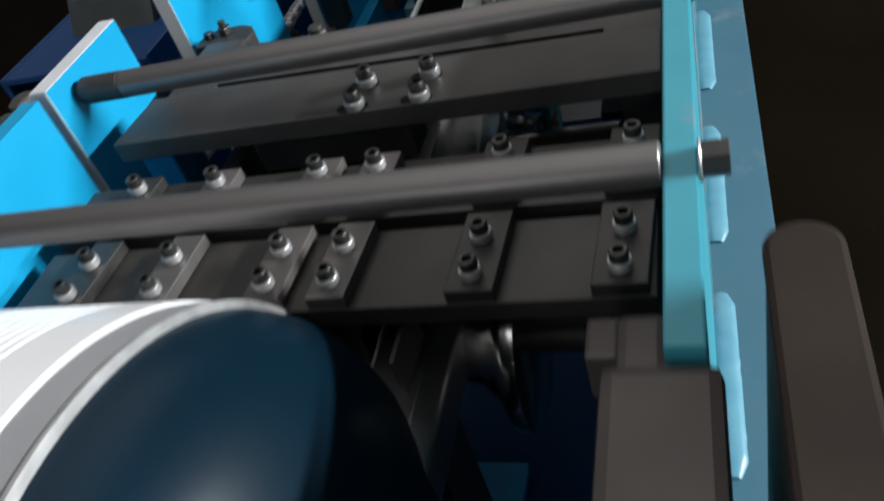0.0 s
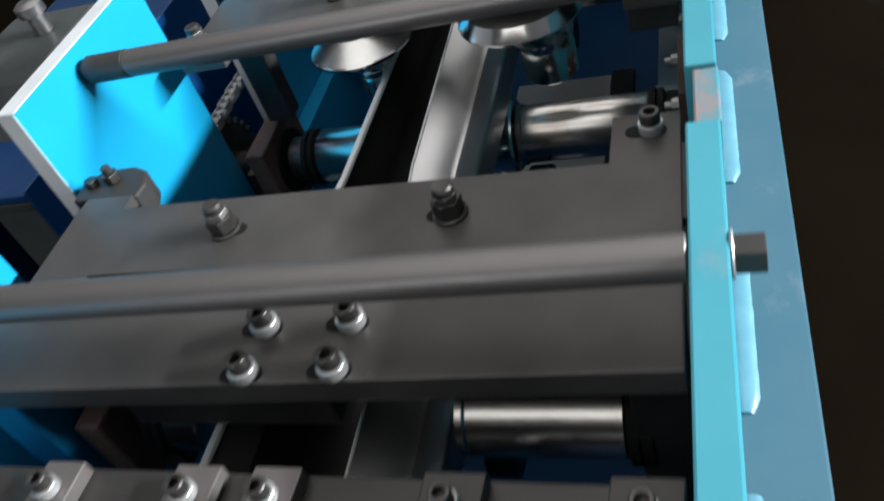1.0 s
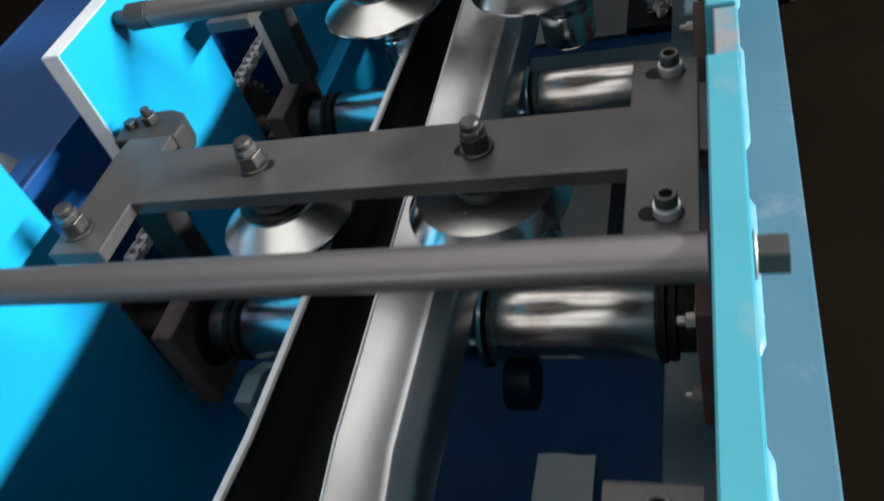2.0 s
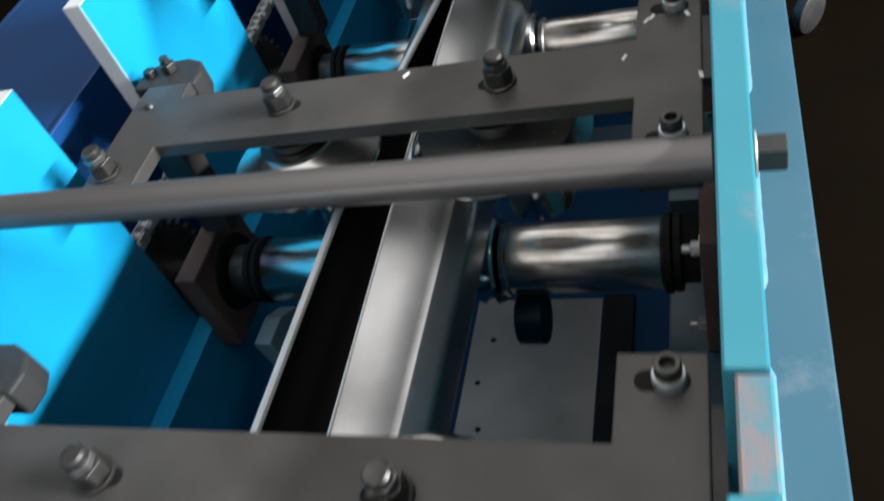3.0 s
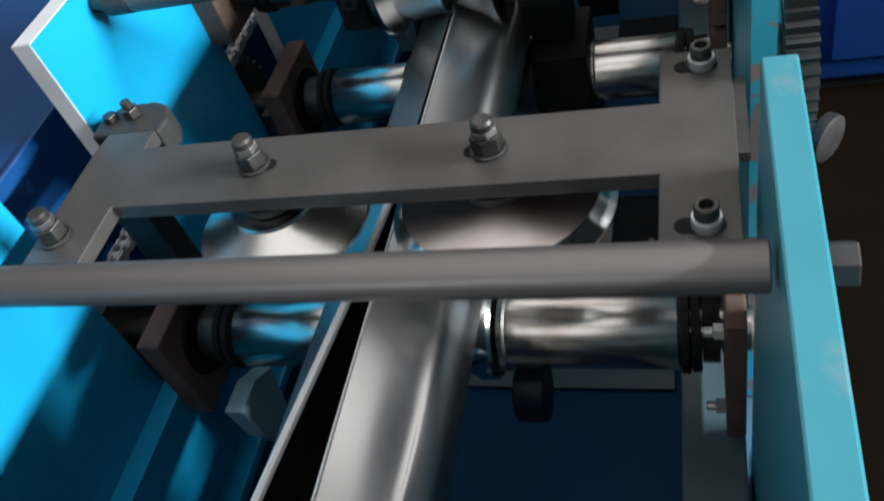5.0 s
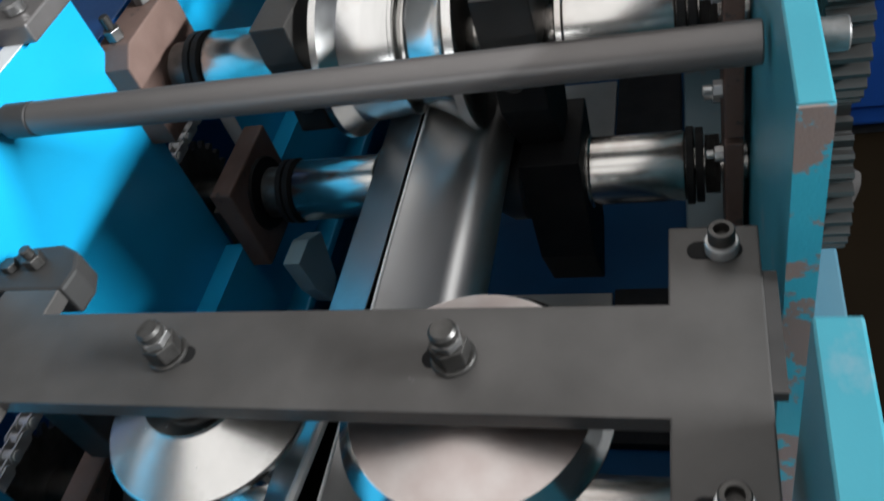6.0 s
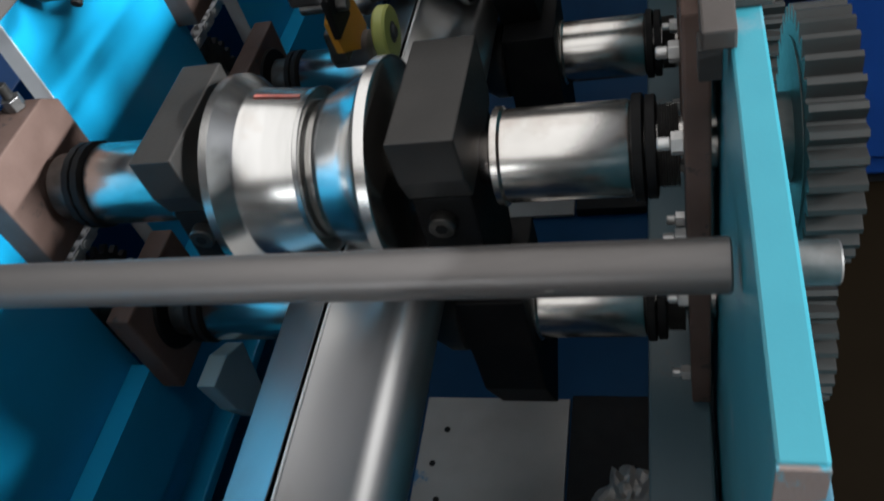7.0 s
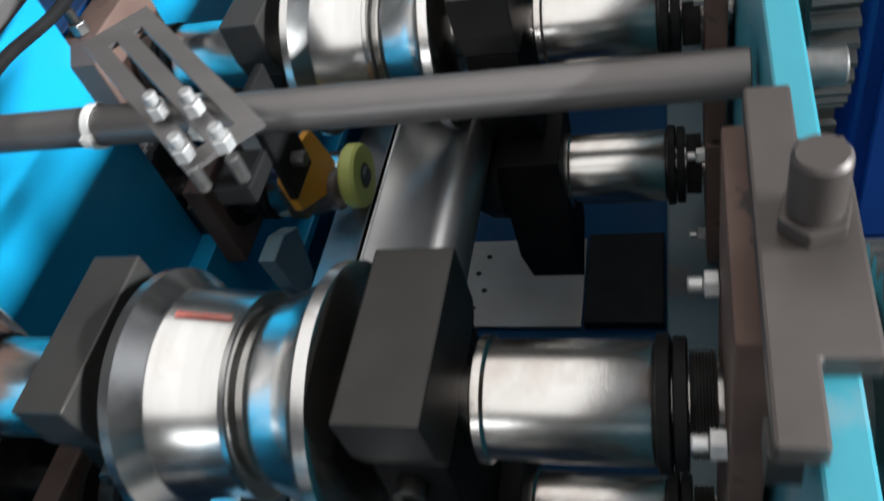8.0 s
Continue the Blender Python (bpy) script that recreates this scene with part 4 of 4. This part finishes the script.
# ---- drive side, behind the slotted plate ----
guard = thing("drive_guard", -0.60, 1.2, 0.0, "navy sheet-metal drive guard behind the side plate", "guard")
part("guard_front", box(0.0745, 0.080, -1.45, 2.0, 0.02, 0.93, 0.002), GUARD, guard)
part("guard_top", box(-0.17, 0.0740, -1.45, 2.0, 0.915, 0.925, 0.002), GUARD, guard)
part("guard_back", box(-0.18, -0.1705, -1.45, 2.0, 0.0, 0.925, 0.002), GUARD, guard)


def gearbox(x, y, z, turn, label):
    ob = thing("gearbox", x, y, 0.0, label, "gearbox", "reduction gearboxes beside the line")
    ob.matrix_basis = pose(x, y, 0, 0, 0, turn)
    part("casing", prism([(-0.12, 0.45), (0.12, 0.45), (0.14, 0.60), (0.14, z - 0.10), (0.09, z - 0.02), (-0.09, z - 0.02), (-0.14, z - 0.10), (-0.14, 0.60)], -0.075, 0.075, 'x', bevel=0.012), CASTING, ob,
         "grey-green cast casing")
    part("joint_flange", box(-0.088, 0.088, -0.155, 0.155, z - 0.16, z - 0.145, 0.003), CASTING, ob)
    part("bearing_cover", lathe([(0.062, 0.0755), (0.060, 0.090), (0.030, 0.094)], 'x', at=(0, 0.0, z - 0.155), seg=40), CASTING, ob)
    for k in range(6):
        a = k * math.pi / 3
        part("cover_bolt", hexagon(0.006, 0.0905, 0.096, 'x', at=(0, 0.05 * math.cos(a), z - 0.155 + 0.05 * math.sin(a))), BOLT, ob)
    part("breather", lathe([(0.012, z - 0.0195), (0.012, z + 0.004), (0.018, z + 0.006), (0.018, z + 0.018), (0.012, z + 0.022)], at=(0.02, 0.03, 0), seg=20), BOLT, ob, "zinc breather cap")
    part("plinth", box(-0.09, 0.09, -0.13, 0.13, 0.0, 0.4495, 0.004), DARKSTEEL, ob)
    return ob


gearbox(-0.575, -0.47, 0.97, 8, "grey-green cast reduction gearbox beside the cyan plate")
gearbox(-0.640, -0.02, 1.00, 0, "grey-green cast reduction gearbox with a zinc breather")
gearbox(-0.590, -0.88, 0.93, 0, "oily dark reduction gearbox near the infeed")

# roller chain along the sprockets
chain = thing("roller_chain", -0.4665, -1.0, 0.801, "bright oily roller chain running over the sprockets", "chain")
lm = bmesh.new()
for sx in (-0.0068, 0.0052):
    pts = []
    for k in range(16):
        a = 2 * math.pi * k / 16
        cy = 0.00795 * (1 if math.cos(a) >= 0 else -1)
        pts.append((cy + 0.0072 * math.cos(a), (0.0072 if abs(math.cos(a)) > 0.3 else 0.0058) * math.sin(a)))
    lo = [lm.verts.new((sx, a, b)) for a, b in pts]
    hi = [lm.verts.new((sx + 0.0016, a, b)) for a, b in pts]
    lm.faces.new(lo[::-1]), lm.faces.new(hi)
    for k in range(16):
        lm.faces.new((lo[k], lo[(k + 1) % 16], hi[(k + 1) % 16], hi[k]))
add_lathe(lm, [(0.0042, -0.009), (0.005, -0.0085), (0.005, 0.0085), (0.0042, 0.009)], 'x', (0, -0.00795, 0), 10)
link_mesh = bpy.data.meshes.new("link")
lm.to_mesh(link_mesh)
lm.free()
link_mesh.materials.append(WASHER)
for k in range(200):
    y = 0.0159 * k
    sag = 0.004 * math.sin((y - 1.0) * 17.0)
    shared("link", link_mesh, chain, pose(0.0012 * (-1) ** k, y, sag, 0, 0, 0))

# ---- gate over the slot of the first upper shaft ----
gate = thing("slot_gate", 0.165, 1.09, 1.0775, "grey-brown steel gate bar bolted over a bearing slot", "gate bar")
part("gate_bar", prism([(-0.0165, -0.076), (0.0005, -0.076), (0.0005, -0.043), (0.0205, -0.043), (0.0205, 0.062), (0.0030, 0.062), (0.0030, 0.096), (-0.0165, 0.096)], 0.0002, 0.012, bevel=0.0015),
     GREYBROWN, gate)
part("gate_foot", box(-0.018, -0.006, -0.074, -0.058, -0.02, 0.0, 0.001), DARKSTEEL, gate)
gw = part("gate_screw", lathe([(0.0094, 0.0205), (0.0102, 0.0213), (0.0102, 0.047), (0.0088, 0.0487)], at=(0.004, 0.016, 0), seg=32), GREYBROWN, gate, "long round screw head")
part("gate_nut", hexagon(0.0138, 0.0122, 0.0200, at=(0.004, 0.016, 0), turn=0.3), GREYBROWN, gw)
gate2 = copy_thing(gate, pose(0.165, 1.462, 1.0775))
# levelling bars on the drive-side plate
for y in (1.128, 1.50):
    lb = thing("slot_gate", -0.44, y, 1.0405, "grey steel gate bar with a bolt on the drive side", "gate bar")
    part("gate_bar", box(-0.030, 0.026, -0.125, 0.150, 0.0002, 0.018, 0.002), ROD, lb)
    b = part("gate_nut", hexagon(0.013, 0.0182, 0.029, at=(0.004, 0.015, 0)), BOLT, lb)
    part("gate_screw", rod(0.0075, 0.0292, 0.045, at=(0.004, 0.015, 0), seg=20), STUD, b)
    for dy in (-0.10, 0.125):
        part("end_bolt", lathe([(0.009, 0.0182), (0.010, 0.019), (0.010, 0.026), (0.008, 0.028)], at=(0.002, dy, 0), seg=20), BOLT, lb)

# ---- length sensor on the last tie rod ----
sensor = thing("length_encoder", -0.22, 1.30, 1.035, "length encoder on a slotted steel bracket with a yellow-green wheel", "encoder")
bm = bmesh.new()
for x0, x1 in ((-0.027, -0.0135), (-0.0065, 0.0065), (0.0135, 0.027)):
    add_box(bm, x0, x1, -0.102, 0.088, 0.0, 0.004)
for y0, y1 in ((0.066, 0.088), (-0.102, -0.089)):
    add_box(bm, -0.0134, -0.0066, y0, y1, 0.0, 0.004)
    add_box(bm, 0.0066, 0.0134, y0, y1, 0.0, 0.004)
bmesh.ops.rotate(bm, verts=bm.verts, cent=(0, 0, 0), matrix=Euler((radians(2), 0, radians(46))).to_matrix())
bmesh.ops.translate(bm, verts=bm.verts, vec=(0.012, -0.019, 0.0195))
part("slotted_bracket", bm, ROD, sensor, "slotted flat steel bracket")
for x, y, z, tail in ((0.034, -0.064, 0.030, 0), (0.059, -0.064, 0.030, 0), (0.068, -0.104, 0.030, 1), (0.092, -0.098, 0.030, 1)):
    b = part("bracket_bolt", hexagon(0.0068, -0.004, 0.005, at=(x, y, z), turn=0.2), WASHER, sensor)
    part("bolt_stem", rod(0.0044, 0.0052, 0.013, at=(x, y, z), seg=16), WASHER, b)
    if tail:
        part("bolt_tail", rod(0.0046, -0.030, -0.0105, at=(x, y, z), seg=16), BOLT, b)
part("clamp_saddle", box(0.070, 0.096, -0.104, -0.070, -0.016, -0.001, 0.003), BLACK, sensor)
part("encoder_body", lathe([(0.016, -0.02), (0.018, -0.018), (0.018, 0.022), (0.014, 0.026)], 'x', at=(0.035, 0.052, -0.165), seg=32), ROD, sensor)
part("hanger", box(0.050, 0.057, -0.012, 0.030, -0.11, -0.0105, 0.002), BLACK, sensor)
part("pivot_block", box(0.030, 0.0495, -0.006, 0.022, -0.072, -0.040, 0.003), WASHER, sensor, "bright pivot block")
part("pivot_pin", rod(0.006, 0.020, 0.068, 'x', at=(0, 0.008, -0.085), seg=18), BOLT, sensor)
part("hanger_arm", box(0.034, 0.0505, 0.000, 0.06, -0.146, -0.1105, 0.003), STUD, sensor)
part("cheek", prism([(-0.004, -0.130), (0.052, -0.165), (0.072, -0.150), (0.058, -0.100), (0.010, -0.086), (-0.008, -0.094)], 0.044, 0.051, 'x', bevel=0.001), ORANGE, sensor, "amber plastic cheek")
wheel = part("measuring_wheel", lathe([(0.020, -0.007), (0.0255, -0.0065), (0.0275, -0.004), (0.0275, 0.005), (0.0255, 0.0075), (0.020, 0.008)], 'x', at=(0.076, 0.052, -0.150), seg=48), GREEN, sensor,
             "yellow-green rubber wheel")
part("wheel_disc", lathe([(0.0195, -0.004), (0.0195, 0.0065), (0.008, 0.0085), (0.006, 0.011)], 'x', at=(0.076, 0.052, -0.150), seg=40), CASTING, wheel)
for x in (-0.262, -0.178):
    t = thing("cable_tie", x, 1.262, 1.035, "white nylon cable tie round the tie rod", "cable tie", "cable ties")
    ring = bmesh.new()
    add_lathe(ring, [(0.0140, -0.003), (0.0158, -0.003), (0.0158, 0.003), (0.0140, 0.003), (0.0140, -0.003)], 'x', (0, 0, 0), 32, False)
    part("loop", ring, WHITE, t)
    part("lock_head", box(-0.004, 0.004, -0.019, -0.013, -0.003, 0.005, 0.001), WHITE, t)
hose = thing("sensor_cable", -0.345, 1.30, 1.03, "black rubber sensor cable climbing beside the side plate", "cable")
pts = [(0.012, -0.10 + 0.012 * i, 0.0165 + 0.03 * math.sin(i * 0.09) + 0.012 * math.sin(i * 0.31)) for i in range(40)]
part("cable_run", tube_path(pts, 0.0048), BLACK, hose)

# ---- things standing beyond the line ----
cab = thing("control_cabinet", 0.95, 2.30, 0.0, "navy painted steel cabinet standing on the floor", "cabinet")
part("cabinet_body", box(-0.58, 0.62, -0.36, 0.40, 0.04, 1.05, 0.01), NAVY, cab)
part("cabinet_plinth", box(-0.56, 0.60, -0.34, 0.38, 0.0, 0.039, 0.002), BLACK, cab)
part("cabinet_door", box(-0.55, 0.59, -0.372, -0.361, 0.10, 1.0, 0.004), NAVY, cab)
disc = thing("spare_wheel", 0.372, 1.73, 0.055, "dull brown rubber-tyred spare wheel standing on the floor", "wheel")
disc.matrix_basis = pose(0.372, 1.73, 0.0545, 0, 0, -38)
part("tyre", lathe([(0.046, -0.016), (0.053, -0.012), (0.0545, 0.0), (0.053, 0.012), (0.046, 0.016)], 'x', seg=48), DARKSTEEL, disc)
part("wheel_disc", lathe([(0.045, -0.0175), (0.018, -0.019), (0.016, -0.024), (0.009, -0.024), (0.0085, -0.0235)], 'x', seg=40), RUSTSHEET, disc, "brown wheel face")
part("axle_hole", rod(0.0083, -0.0242, -0.0236, 'x', seg=20, c=0.0001), BLACK, disc)
bag = thing("plastic_bag", 0.075, 1.04, 0.4352, "crumpled grey plastic bag lying in the tray", "bag")
bm = bmesh.new()
bmesh.ops.create_icosphere(bm, subdivisions=4, radius=1.0)
for v in bm.verts:
    d = 1 + 0.45 * noise.noise(v.co * 2.1) + 0.22 * noise.noise(v.co * 5.0 + Vector((3, 1, 2)))
    v.co = Vector((v.co.x * 0.036 * d, v.co.y * 0.05 * d, max(0.0, 0.022 + v.co.z * 0.024 * d)))
part("film", bm, PAN, bag)
rag = thing("paper_scrap", -0.03, -0.02, 0.4435, "crumpled pale paper scrap lying in the tray", "paper")
bm = bmesh.new()
gx = [[bm.verts.new((0.018 * (i - 2) + 0.004 * noise.noise(Vector((i, j, 1))), 0.026 * (j - 2), 0.004 + 0.012 * abs(noise.noise(Vector((i * 1.3, j * 1.7, 4)))))) for j in range(5)] for i in range(5)]
for i in range(4):
    for j in range(4):
        bm.faces.new((gx[i][j], gx[i + 1][j], gx[i + 1][j + 1], gx[i][j + 1]))
bmesh.ops.solidify(bm, geom=bm.faces[:], thickness=0.0008)
part("sheet", bm, WHITE, rag)
